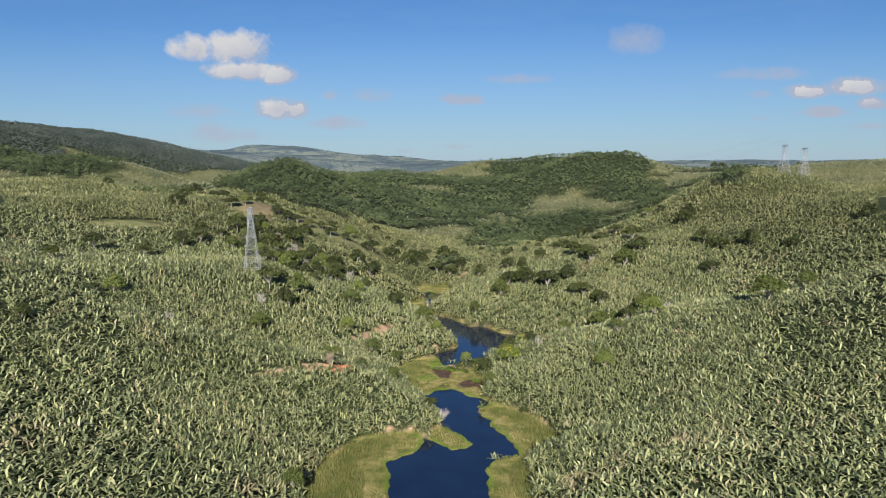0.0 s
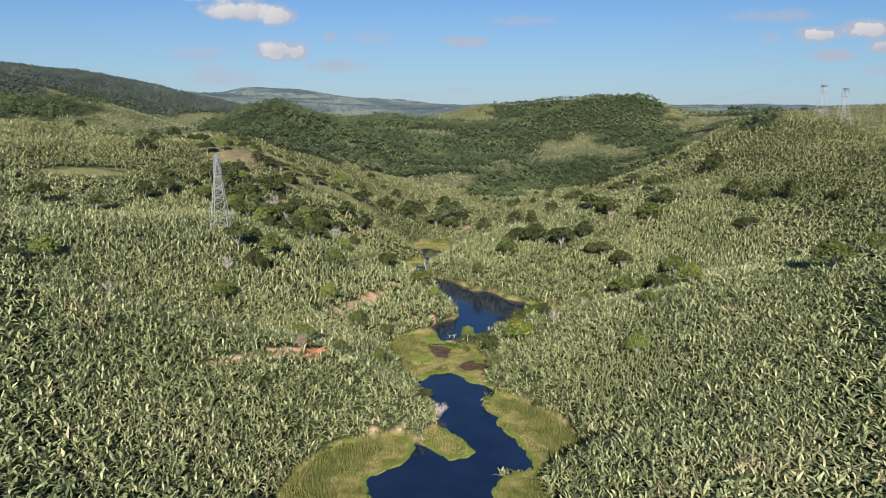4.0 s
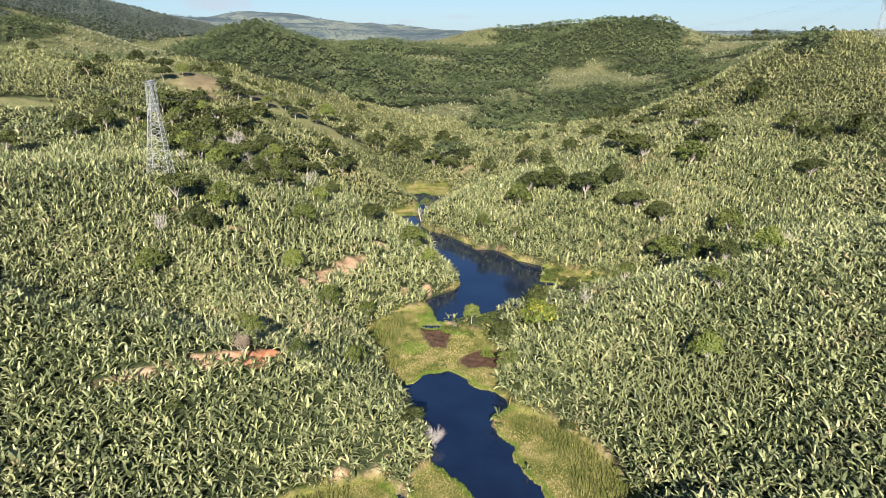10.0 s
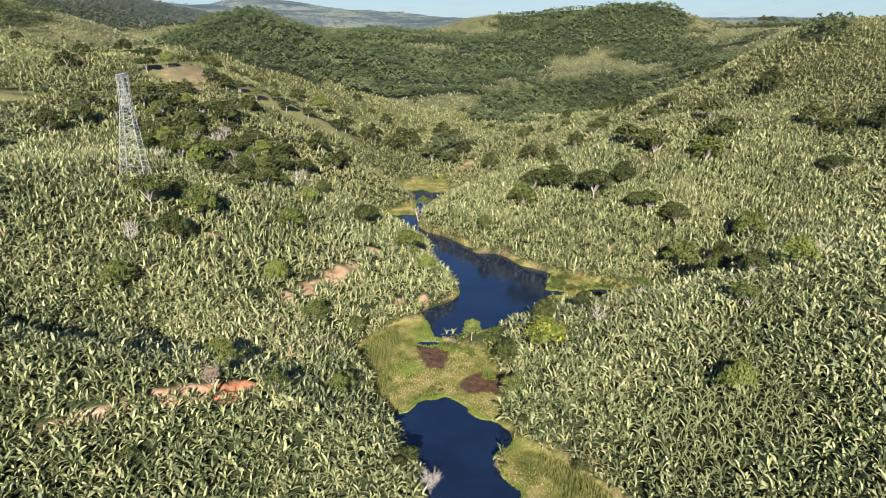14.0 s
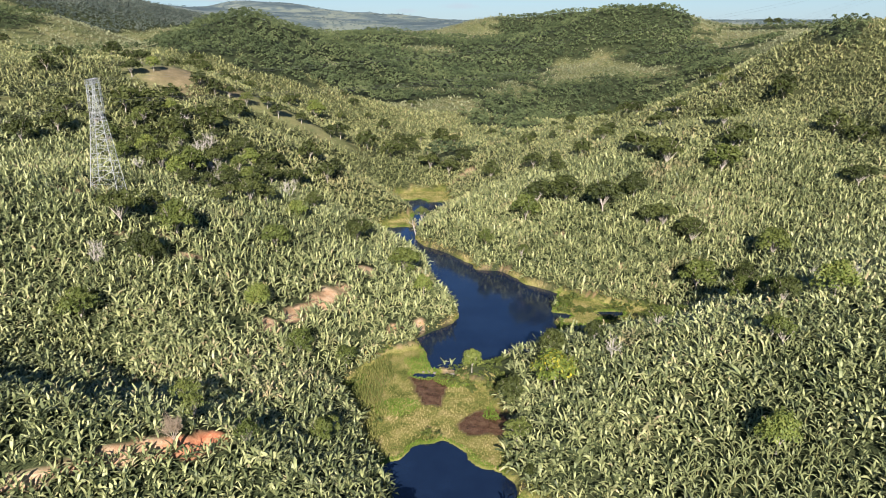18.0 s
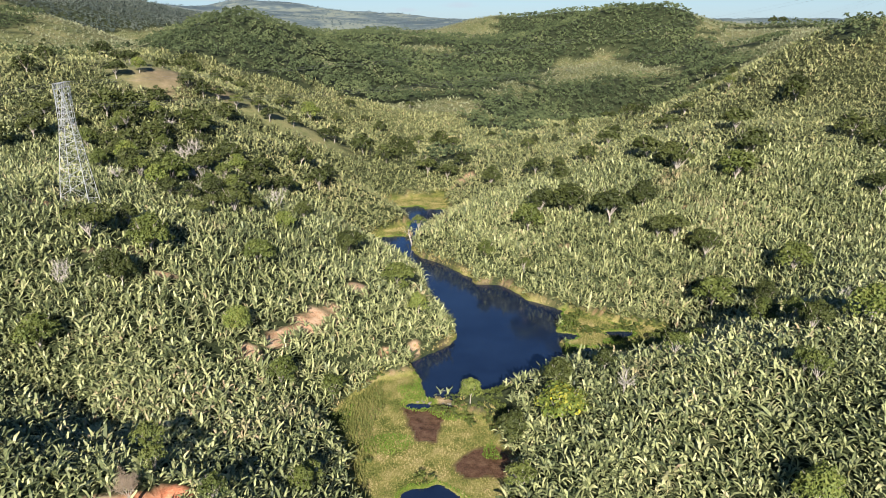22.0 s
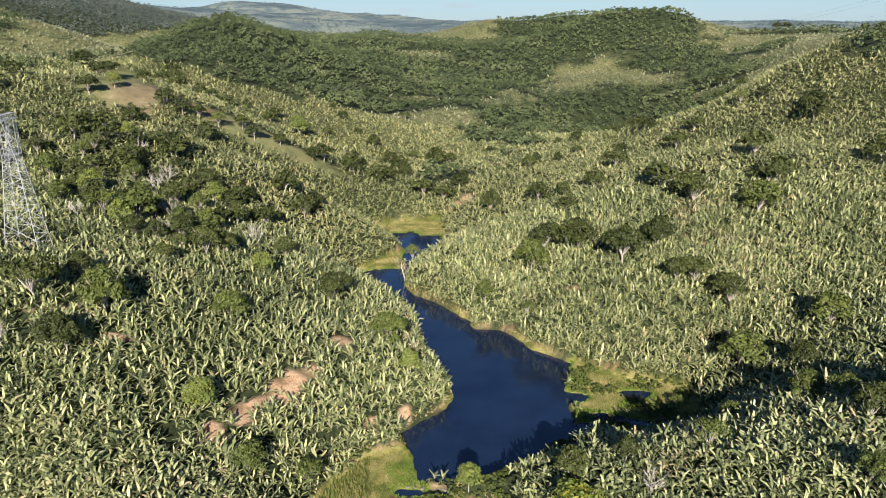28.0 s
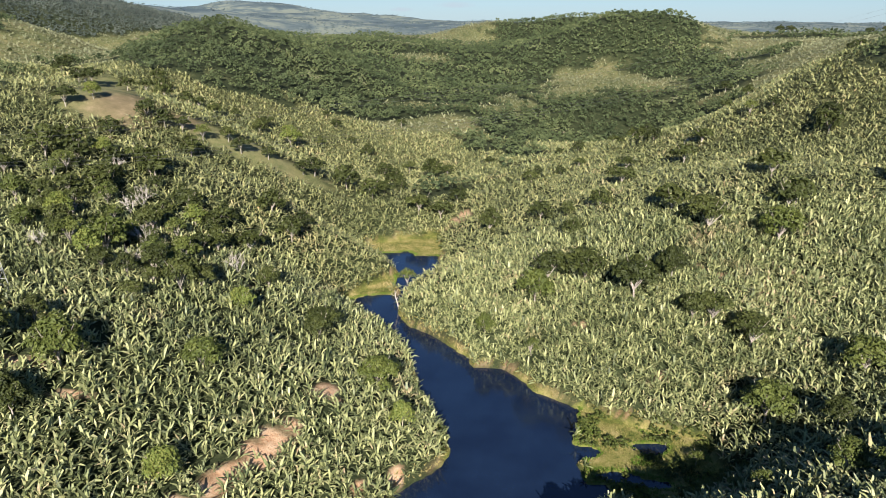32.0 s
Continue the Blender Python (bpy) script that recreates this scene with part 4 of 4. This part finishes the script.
DARK_SECOND = [(-95, 279, 11.0), (-70, 235, 11.7), (-80, 241, 9.7), (-64, 326, 13.5), (-65, 292, 14.2), (-54, 315, 12.4), (-77, 302, 11.9), (-123, 304, 13.1), (-52, 326, 11.3), (-95, 399, 12.0),
    (-61, 415, 14.0), (-44, 416, 15.9), (-30, 411, 14.0), (2, 485, 17.1), (-5, 405, 20.8), (7, 402, 13.8), (57, 426, 10.1), (-138, 393, 11.7), (-129, 391, 11.7), (-122, 395, 10.5),
    (-103, 406, 9.5), (-83, 406, 8.2), (-66, 409, 9.7), (-111, 372, 12.5), (-120, 335, 12.8), (-179, 499, 12.1), (-166, 493, 12.0), (-192, 501, 11.3), (-155, 500, 10.5)]
DARK_THIRD = [(-155, 341, 12.0), (-141, 326, 11.1), (-147, 370, 11.1), (297, 770, 14.7), (258, 626, 13.1), (211, 478, 10.1), (218, 567, 11.9), (417, 767, 14.5), (432, 780, 16.1), (408, 709, 16.1),
    (693, 1171, 17.4), (622, 1092, 18.1), (521, 1153, 15.3), (531, 1142, 17.0), (-276, 598, 13.8), (-220, 515, 16.9), (-230, 517, 11.3), (-215, 394, 11.3), (-388, 629, 11.1),
    (-408, 753, 5.2), (-368, 594, 9.5), (-164, 68, 8.0), (-213, 229, 14.9), (-181, 225, 11.4), (-167, 286, 13.0), (-159, 115, 7.0), (-212, 179, 9.6), (246, 292, 10.9), (302, 297, 14.9)]
DARK_FOURTH = [(222, 307, 18.1), (32, 145, 7.6), (31, 148, 4.5), (-31, 235, 8.7), (100, 186, 8.1), (82, 236, 10.3), (-82, 168, 8.1)]
DARK_FIFTH = [(81, 255, 11.5), (70, 256, 9.9), (44, 269, 13.6), (139, 296, 15.9), (165, 467, 21.9), (94, 301, 15.4), (57, 302, 8.8), (51, 343, 11.4), (30, 362, 12.0), (142, 429, 18.3), (95, 377, 14.2), (220, 431, 13.6), (212, 414, 16.8)]
GREEN = [(-80, 184, 13.0), (-91, 141, 10.7), (-37, 150, 8.4), (-53, 198, 11.2), (-24, 108, 5.5), (-11, 214, 12.1), (90, 200, 14.5), (118, 207, 12.5), (38, 262, 13.0), (29, 351, 9.8),
    (123, 273, 16.8), (192, 316, 20.3), (89, 163, 8), (-98, 250, 14.5), (-159, 305, 11.7), (-133, 299, 10.3), (-20, 442, 13.5), (150, 122, 16.4), (178, 140, 9.7),
    (-49, 12, 7.8), (21, 257, 7.4), (71, 171, 4.8)]
BRIGHT = [(-51, 163, 8.9), (-4, 199, 6.7), (11, 154, 6.5), (67, 90, 9.0), (102, 139, 11.2), (-166, 399, 9.2), (-90, 500, 19.0), (-154, 125, 10.3)]
SPARSE = [(-47.3, 97, 5.6), (-36, 93, 5.9), (-52, 107, 7.1), (-25, 155, 8.0), (20, 116, 7.8), (59, 142, 7.5), (79, 122, 6.4), (-112, 394, 9.9), (-141, 315, 9.7), (200, 485, 10.3), (-59, 69, 4.3),
    (-23, 112, 5.3), (92, 154, 8), (71, 194, 5), (80, 119, 7.2), (-8, 323, 7.9), (74, 167, 5.5), (35, 244, 5.4)]
DRY = [(-96, 165, 8.0), (113, 151, 6.7), (45, 133, 6.9), (-105, 298, 10.3), (-115, 244, 7.6), (-86, 240, 8.6), (-122, 108, 7.7), (111, 164, 6.9), (-95, 161, 6.7)]
YELLOW = [(31, 133, 12.6)]



def tree_kind(rng, width, height, lobes, leaves, size, limbs, radius, mat, flat=False, bare=0.2):
    tv, tf = trunk_shape(rng, height * 0.85, width, limbs, radius)
    cv, cf = crown_shape(rng, width, height * (0.95 - bare), lobes, leaves, size, height * bare, flat)
    return mesh_of("trunk", tv, tf, [BARK], True), mesh_of("crown", cv, cf, [mat])


def bare_kind(rng, width, height, limbs, mat, twig_mat, dense=3):
    """A leafless tree: a short trunk, forking limbs and fine twigs."""
    trunk = [tube([(0, 0, -0.5), (0.1, 0, height * 0.14), (0, 0.1, height * 0.26)], [0.2, 0.17, 0.15], 6)]
    twigs = []
    for i in range(limbs):
        a = i * 2.4 + rng.uniform(-0.4, 0.4)
        steep = rng.uniform(0.35, 1.0)
        start = np.array([0, 0.1, height * rng.uniform(0.18, 0.27)])
        end = np.array([math.cos(a) * width * 0.28 * (1.2 - steep * 0.7), math.sin(a) * width * 0.28 * (1.2 - steep * 0.7), height * (0.45 + 0.25 * steep)])
        trunk.append(tube([start, (start + end) / 2 + rng.normal(0, 0.2, 3), end], [0.11, 0.085, 0.06], 5))
        for _ in range(dense + 1):
            away = end - start
            fork = start + away * rng.uniform(0.55, 1.0)
            tip = fork + away * rng.uniform(0.3, 0.55) + rng.normal(0, 0.11, 3) * width * [1, 1, 0.6]
            trunk.append(tube([fork, (fork + tip) / 2 + rng.normal(0, 0.1, 3), tip], [0.055, 0.045, 0.03], 4, False))
            for _ in range(dense + 1):
                from_ = fork + (tip - fork) * rng.uniform(0.3, 1.0)
                end2 = from_ + (tip - fork) * 0.4 + rng.normal(0, 0.065, 3) * width + [0, 0, 0.04 * height]
                twigs.append(tube([from_, (from_ + end2) / 2 + rng.normal(0, 0.08, 3), end2], [0.035, 0.028, 0.014], 4, False))
                if dense > 3:
                    for _ in range(5):
                        end3 = end2 + rng.normal(0, 0.05, 3) * width
                        twigs.append(tube([from_ * 0.4 + end2 * 0.6, end3], [0.024, 0.014], 4, False))
    return mesh_of("trunk", *join(trunk), [mat], True), mesh_of("crown", *join(twigs), [twig_mat])


rng = np.random.default_rng(77)
KINDS = {
    "dark": [tree_kind(rng, 10, 11, 26, 78, 0.40, 10, 0.22, TREE_DARK, i % 3 == 0, 0.26) for i in range(6)],
    "green": [tree_kind(rng, 10, 10.5, 26, 78, 0.40, 10, 0.22, TREE_GREEN, False, 0.23) for i in range(4)],
    "bright": [tree_kind(rng, 10, 10.5, 26, 78, 0.40, 7, 0.2, TREE_BRIGHT) for i in range(3)],
    "yellow": [tree_kind(rng, 10, 10.5, 20, 80, 0.40, 9, 0.2, TREE_YELLOW)],
    "sparse": [tree_kind(rng, 10, 10.5, 13, 80, 0.36, 10, 0.2, TREE_GREEN, False, 0.34) for i in range(3)],
    "far": [tree_kind(rng, 10, 10, 18, 36, 0.60, 6, 0.2, TREE_DARK, i % 4 == 0, 0.12) for i in range(5)],
    "white": [bare_kind(rng, 10, 9, 9, PALE, PALE, 4)],
    "dry": [bare_kind(rng, 9, 9, 6, PALE, PALE) for i in range(3)],
    "pink": [bare_kind(rng, 10, 9, 8, BARK, DRY_TWIG, 5)],
}
LABELS = {
    "dark": "dark green spreading tree among the banana plants", "green": "round leafy green tree on the planted slope", "bright": "light green bushy tree with a dense crown",
    "yellow": "tree with yellow flowers among green leaves", "sparse": "thin-crowned tree with bare pale limbs showing", "dry": "leafless pale grey tree with fine twigs",
    "white": "leafless whitish shrub hanging over the pond",
    "pink": "dry pinkish-brown tree beside the red earth bank",
}


def plant_trees(kind, rows, rng):
    for n, (tx, ty, wide) in enumerate(rows):
        shapes = KINDS["far" if ty > 290 and kind in ("dark", "green") else kind]
        trunk, crown = shapes[n % len(shapes)]
        size = min(wide, 16) / 10
        m = Matrix.LocRotScale((tx, ty, float(ground(tx, ty))), Euler((0, 0, rng.uniform(0, 6.28))), Vector((size, size, (0.75 * min(wide, 16) + 2.6 if wide > 5 else wide * 0.85) / 10 * rng.uniform(0.9, 1.12))))
        tree = thing("tree", LABELS[kind], "tree", kind + " trees", at=m)
        part("trunk", trunk, tree)
        part("crown" if kind not in ("dry", "pink", "white") else "twig_crown", crown, tree)


rng = np.random.default_rng(78)
plant_trees("dark", DARK + DARK_SECOND + DARK_THIRD + DARK_FOURTH + DARK_FIFTH, rng)
plant_trees("green", GREEN, rng)
plant_trees("bright", BRIGHT, rng)
plant_trees("yellow", YELLOW, rng)
plant_trees("sparse", SPARSE, rng)
plant_trees("dry", DRY, rng)
plant_trees("pink", [(-48.7, 89.6, 5.6)], rng)
# shrubs and dead wood at the water's edge
plant_trees("white", [(-1.5, 83, 5.5), (-4, 89, 3.5)], rng)
plant_trees("dark", [(-6, 86, 5.5), (-8, 81, 4.5), (33, 88, 4.5), (22, 105, 4)], rng)
plant_trees("sparse", [(60, 172, 5), (66, 176, 5)], rng)
plant_trees("green", [(60, 196, 2.5), (66, 203, 2.5), (52, 190, 2)], rng)
# the scrubby wood behind the pylon
x, y = scatter(-190, -40, 225, 350, 11.5, rng)
inside = patch(x, y, [(-108, 285, 74, 30, -50)], 1.0) < 0
x, y = x[inside], y[inside]
for kind, share in (("dark", (0.0, 0.5)), ("green", (0.5, 0.68)), ("sparse", (0.68, 0.82)), ("dry", (0.82, 0.92)), ("bright", (0.92, 1.0))):
    lo, hi = int(share[0] * len(x)), int(share[1] * len(x))
    order = np.random.default_rng(3).permutation(len(x))[lo:hi]
    plant_trees(kind, [(float(x[i]), float(y[i]), float(rng.uniform(6, 11))) for i in order], rng)


# lone trees among the fields on the farther slopes
x, y = scatter(-190, 340, 415, 660, 21, rng)
apart = (x < 190) & (woodland(x, y) > 0.25) & (patch(x, y, PASTURES) > 0.25) & (ripple(x, y, 24, 9) + 0.6 * ripple(x, y, 9, 3) > 0.3)
x, y = x[apart], y[apart]
sizes = rng.uniform(6, 13, len(x))
plant_trees("dark", [(float(a), float(b), float(c)) for a, b, c in zip(x[::2], y[::2], sizes[::2])], rng)
plant_trees("green", [(float(a), float(b), float(c)) for a, b, c in zip(x[1::2], y[1::2], sizes[1::2])], rng)

# a dead trunk leaning over the inlet, with stubs of its limbs
dead = thing("dead_tree", "bare white dead trunk leaning over the water", "dead tree", at=pose(-10, 296, 0.1, 8, -14, 20))
part("trunk", mesh_of("trunk", *tube([(0, 0, -0.8), (0.1, 0.1, 3), (0, 0.5, 6), (0.5, 0.8, 8.5)], [0.32, 0.26, 0.2, 0.1], 8), [PALE], True), dead)
for zb, dx, dy in ((4.5, 1.6, 0.4), (6.0, -1.4, 0.9), (7.0, 1.2, -0.8)):
    part("limb", mesh_of("limb", *tube([(0.03, 0.3, zb), (dx * 0.6, dy * 0.6 + 0.3, zb + 0.8), (dx, dy + 0.3, zb + 2.0)], [0.12, 0.08, 0.03], 6), [PALE], True), dead)
# stones of the low dam below the middle pond
for i in range(12):
    bm = bmesh.new()
    bmesh.ops.create_icosphere(bm, subdivisions=2, radius=1.0)
    for w in bm.verts:
        w.co *= 1 + 0.22 * math.sin(w.co.x * 5 + i) * math.cos(w.co.y * 4 - i)
    me = bpy.data.meshes.new("stone")
    bm.to_mesh(me)
    bm.free()
    me.materials.append(STONE)
    k = i / 11
    thing("stone", "rounded grey stone at the low pond dam", "stone", "stones of the dam", data=me,
          at=Matrix.LocRotScale((-3 + 12 * k + rng.normal(0, 0.4), 158.4 - 1.2 * k + rng.normal(0, 0.3), 0.30), Euler((0, 0, i * 1.3)), Vector((0.42, 0.32, 0.24)) * rng.uniform(0.7, 1.4)))


# ---- transmission towers and their cables ----
def bar(a, b, r):
    return tube([a, b], [r, r], 4, False)


def lattice_tower(label, x, y, turn, height=39.5, near=False):
    def frame_of(name, bars):
        """Single bars on the tower seen close by, one lattice on those far off."""
        for piece in (bars if near else [join(bars)]):
            part(name, mesh_of(name, *piece, [STEEL]), tower)

    z = float(ground(x, y)) - 0.2
    tower = thing("transmission_tower", label, "power pylon", "transmission towers", at=pose(x, y, z, 0, 0, turn))
    waist, base, neck = height * 0.68, 4.6, 1.85
    half = lambda h: base + (neck - base) * min(h / waist, 1)  # noqa: E731
    corners = ((1, 1), (-1, 1), (-1, -1), (1, -1))
    for sx, sy in corners:
        part("leg", mesh_of("leg", *bar((sx * base, sy * base, 0), (sx * neck, sy * neck, waist), 0.10), [STEEL]), tower)
        part("footing", mesh_of("footing", *join([tube([(sx * base, sy * base, -1.2), (sx * base, sy * base, 0.35)], [0.75, 0.55], 4)]), [CONCRETE]), tower, "concrete footing")
    levels = [waist * k for k in (0, 0.194, 0.365, 0.514, 0.64, 0.745, 0.834, 0.916, 1)]
    for lo, hi in zip(levels, levels[1:]):
        a, b = half(lo), half(hi)
        pieces = []
        for (ax, ay), (bx, by) in zip(corners, corners[1:] + corners[:1]):
            pieces += [bar((ax * a, ay * a, lo), (bx * b, by * b, hi), 0.042), bar((bx * a, by * a, lo), (ax * b, ay * b, hi), 0.042), bar((ax * b, ay * b, hi), (bx * b, by * b, hi), 0.042)]
            mid = (lo + hi) / 2
            h = (a + b) / 2
            pieces.append(bar((ax * h, ay * h, mid), ((ax + bx) * h / 2, (ay + by) * h / 2, mid), 0.05))
        frame_of("brace", pieces)
    # the head: two fanned arms under a long top beam
    reach, beam = 4.4, height - 1.5
    for s in (-1, 1):
        pieces = []
        top = [(s * (reach - 2.2), -0.8, beam), (s * (reach - 2.2), 0.8, beam), (s * (reach - 0.4), 0.8, beam), (s * (reach - 0.4), -0.8, beam)]
        low = [(s * 0.2, -neck, waist), (s * 0.2, neck, waist), (s * neck, neck, waist), (s * neck, -neck, waist)]
        for i in range(4):
            pieces.append(bar(low[i], top[i], 0.08))
            prev = low
            for k in range(1, 7):
                at = [tuple(np.array(l) + (np.array(t) - np.array(l)) * k / 6) for l, t in zip(low, top)]
                pieces.append(bar(prev[i], at[(i + 1) % 4], 0.045))
                pieces.append(bar(at[i], at[(i + 1) % 4], 0.045))
                prev = at
        frame_of("head_brace", pieces)
    pieces = []
    ends = 6.2
    for sy in (-0.8, 0.8):
        pieces += [bar((-ends, sy * 0.3, beam), (ends, sy * 0.3, beam), 0.1), bar((-ends + 1.5, sy, height), (ends - 1.5, sy, height), 0.1)]
        n = 14
        for k in range(n):
            xa, xb = -ends + 1.5 + (2 * ends - 3) * k / n, -ends + 1.5 + (2 * ends - 3) * (k + 1) / n
            pieces += [bar((xa, sy, height if k % 2 else beam), (xb, sy, beam if k % 2 else height), 0.06), bar((xa, -0.8, height), (xb, 0.8, height), 0.05)]
    frame_of("crossarm_bar", pieces)
    for sx in (-5.6, 0.0, 5.6):
        rod = part("insulator", mesh_of("insulator", *tube([(sx, 0, beam), (sx, 0, beam - 5.4)], [0.04, 0.04], 6), [STEEL], True), tower, "hanging string of insulator discs")
        if not near:
            continue
        for k in range(12):
            zk = beam - 0.25 - k * 0.42
            part("disc", mesh_of("disc", *tube([(sx, 0, zk), (sx, 0, zk - 0.12), (sx, 0, zk - 0.30)], [0.06, 0.17, 0.05], 8), [INSULATOR], True), rod)
    return tower


LINE_WAY = math.degrees(math.atan2(255, 446))
lattice_tower("tall grey steel lattice pylon on the western hill", -112, 210, LINE_WAY + 66, near=True)
lattice_tower("grey steel lattice pylon on the eastern ridge", 323, 470, LINE_WAY + 60, height=28, near=True)
lattice_tower("grey steel lattice pylon on the eastern ridge", 338, 463, LINE_WAY + 60, height=28, near=True)
lattice_tower("grey steel lattice pylon behind the western hill", -569, -40, LINE_WAY + 90)


def cable(a, b, sag, radius):
    k = np.linspace(0, 1, 41)[:, None]
    pts = np.array(a) * (1 - k) + np.array(b) * k
    pts[:, 2] -= (4 * sag * k * (1 - k))[:, 0]
    cv, cf = tube(pts, [radius] * len(pts), 4, False)
    thing("power_cable", "thin dark cable sagging between two pylons", "cable", "power cables", data=mesh_of("power_cable", cv, cf, [CABLE], True))


ax, ay = -math.sin(radians(LINE_WAY)), math.cos(radians(LINE_WAY))
stops = [(px0, py0, float(ground(px0, py0)) - 0.2) for px0, py0 in ((-569, -40), (-112, 210), (323, 470))]
for (x0, y0, z0), (x1, y1, z1) in zip(stops, stops[1:]):
    for off, up0 in ((-5.6, 32.6), (0, 32.6), (5.6, 32.6), (-4.6, 39.4), (4.6, 39.4)):
        cable((x0 + ax * off, y0 + ay * off, z0 + up0), (x1 + ax * off, y1 + ay * off, z1 + up0), 17 if up0 < 35 else 12, 0.022)


# ---- marsh grass, reeds and bank plants ----
def tuft(rng, blades, tall, wide, lean):
    pieces = []
    for i in range(blades):
        a, r = rng.uniform(0, 6.28), wide * rng.uniform(0, 0.3)
        b = np.array([r * math.cos(a), r * math.sin(a), -0.05])
        side = np.array([-math.sin(a), math.cos(a), 0]) * wide * 0.09
        h = tall * rng.uniform(0.6, 1.1)
        tip = b + [lean * h * math.cos(a), lean * h * math.sin(a), h]
        mid = b + [lean * h * 0.3 * math.cos(a), lean * h * 0.3 * math.sin(a), h * 0.6]
        pieces.append((np.array([b - side, b + side, mid + side * 0.8, mid - side * 0.8, tip]), np.array([(0, 1, 2), (0, 2, 3), (3, 2, 4)])))
    return join(pieces)


def reedy(x, y, water):
    """Tall reeds on the landward side of the marshes."""
    side = water > 8.5 + 3 * ripple(x, y, 6, 2)
    banks = (edge_distance(MARSH_WEST, x, y) < -0.5) | (edge_distance(MARSH_EAST, x, y) < 0.5)
    return banks & side | (edge_distance(MARSH_MID, x, y) < 0) & (x < -13 + 3 * ripple(x, y, 5, 2))


rng = np.random.default_rng(91)
LOW_TUFTS = [tuft(rng, 7, 0.40, 0.9, 0.5) for _ in range(6)]
REEDS = [tuft(rng, 7, 1.25, 0.7, 0.28) for _ in range(6)]
x, y = scatter(-60, 90, 10, 400, 0.95, rng)
near = shore(x, y)
_, _, _, mudz, _ = zones(x, y, near)
on = (near[1] < 1.0) & (near[0] > 0.25) & (mudz < 0.4)
x, y = x[on], y[on]
tall = reedy(x, y, near[0][on])
p = np.stack([x, y, ground(x, y)], -1)
thing("marsh_sedge", "low yellow-green sedge covering the marsh", "marsh grass", kind="stuff", data=mesh_of("marsh_sedge", *spread(LOW_TUFTS, p[~tall], rng, 0.7, 1.25, 0.1), [SEDGE]))
x, y = scatter(-60, 60, 10, 180, 0.75, rng)
near = shore(x, y)
tall = reedy(x, y, near[0])
on = tall & (near[0] > 0.5)
p = np.stack([x[on], y[on], ground(x[on], y[on])], -1)
thing("reeds", "upright green reeds at the marsh edge", "reeds", kind="stuff", data=mesh_of("reeds", *spread(REEDS, p, rng, 0.7, 1.2, 0.08), [REED]))

x, y = scatter(-60, 90, -10, 400, 0.9, rng)
near = shore(x, y)
bog = np.min([edge_distance(p, x, y) for p in MARSHES], 0)
on = (near[1] > 0.1) & (near[1] < 3.2) & (bog > 0.6) & (rng.uniform(0, 1, x.size) < 0.55 + 0.5 * ripple(x, y, 6, 4))
p = np.stack([x[on], y[on], ground(x[on], y[on])], -1)
thing("bank_grass", "rough green and straw-coloured grass along the pond banks", "grass", kind="stuff", data=mesh_of("bank_grass", *spread(LOW_TUFTS, p, rng, 1.0, 2.4, 0.15), [SEDGE]))

# a fresh green fringe where the marsh meets open water, and on the floating mats
x, y = scatter(-50, 80, 20, 400, 0.5, rng)
near = shore(x, y)
bog = np.min([edge_distance(p, x, y) for p in MARSHES], 0)
on = (near[0] > 0.05) & (near[0] < 1.35 + 0.7 * ripple(x, y, 7, 3)) & (bog < 0.5)
on |= (edge_distance(MARSH_BAY, x, y) < -1) & (ripple(x, y, 3.5, 8) > 0.45) & (near[0] > 0.3)
on |= (edge_distance(MARSH_MID, x, y) < -1) & (ripple(x, y, 5.5, 4) > 0.42) & (near[0] > 0.3)
p = np.stack([x[on], y[on], ground(x[on], y[on])], -1)
thing("water_grass", "bright green fringe of grass along the water", "grass", kind="stuff", data=mesh_of("water_grass", *spread(LOW_TUFTS, p, rng, 0.7, 1.2, 0.15), [RIM]))

# low shrubs on the wet ground and along the banks
SHRUBS = [crown_shape(rng, 2.4, 1.5, 5, 14, 0.30, 0.1) for _ in range(6)]
x, y = scatter(-60, 85, 20, 400, 1.7, rng)
near = shore(x, y)
bay, mid_bog = edge_distance(MARSH_BAY, x, y), edge_distance(MARSH_MID, x, y)
bog = np.min([edge_distance(p, x, y) for p in MARSHES], 0)
on = (bay < 0) & (ripple(x, y, 4.2, 11) > 0.12) | (mid_bog < 0) & (mid_bog > -4) & (ripple(x, y, 6, 12) > 0.45)
on |= (bog < 2) & (bog > -0.5) & (near[0] > 2) & (ripple(x, y, 9, 13) > 0.35) & (y > 100)
on |= (near[1] > 0.2) & (near[1] < 2.2) & (ripple(x, y, 8, 14) > 0.42)
on |= (x > 4) & (x < 80) & (y > 140) & (y < 190) & (near[1] > 0.3) & (near[1] < 5.5)
on &= near[0] > 0.3
p = np.stack([x[on], y[on], ground(x[on], y[on]) - 0.05], -1)
thing("marsh_scrub", "low olive green shrubs along the marsh and banks", "shrubs", kind="stuff", data=mesh_of("marsh_scrub", *spread(SHRUBS, p, rng, 0.5, 1.25, 0.05), [TREE_GREEN]))
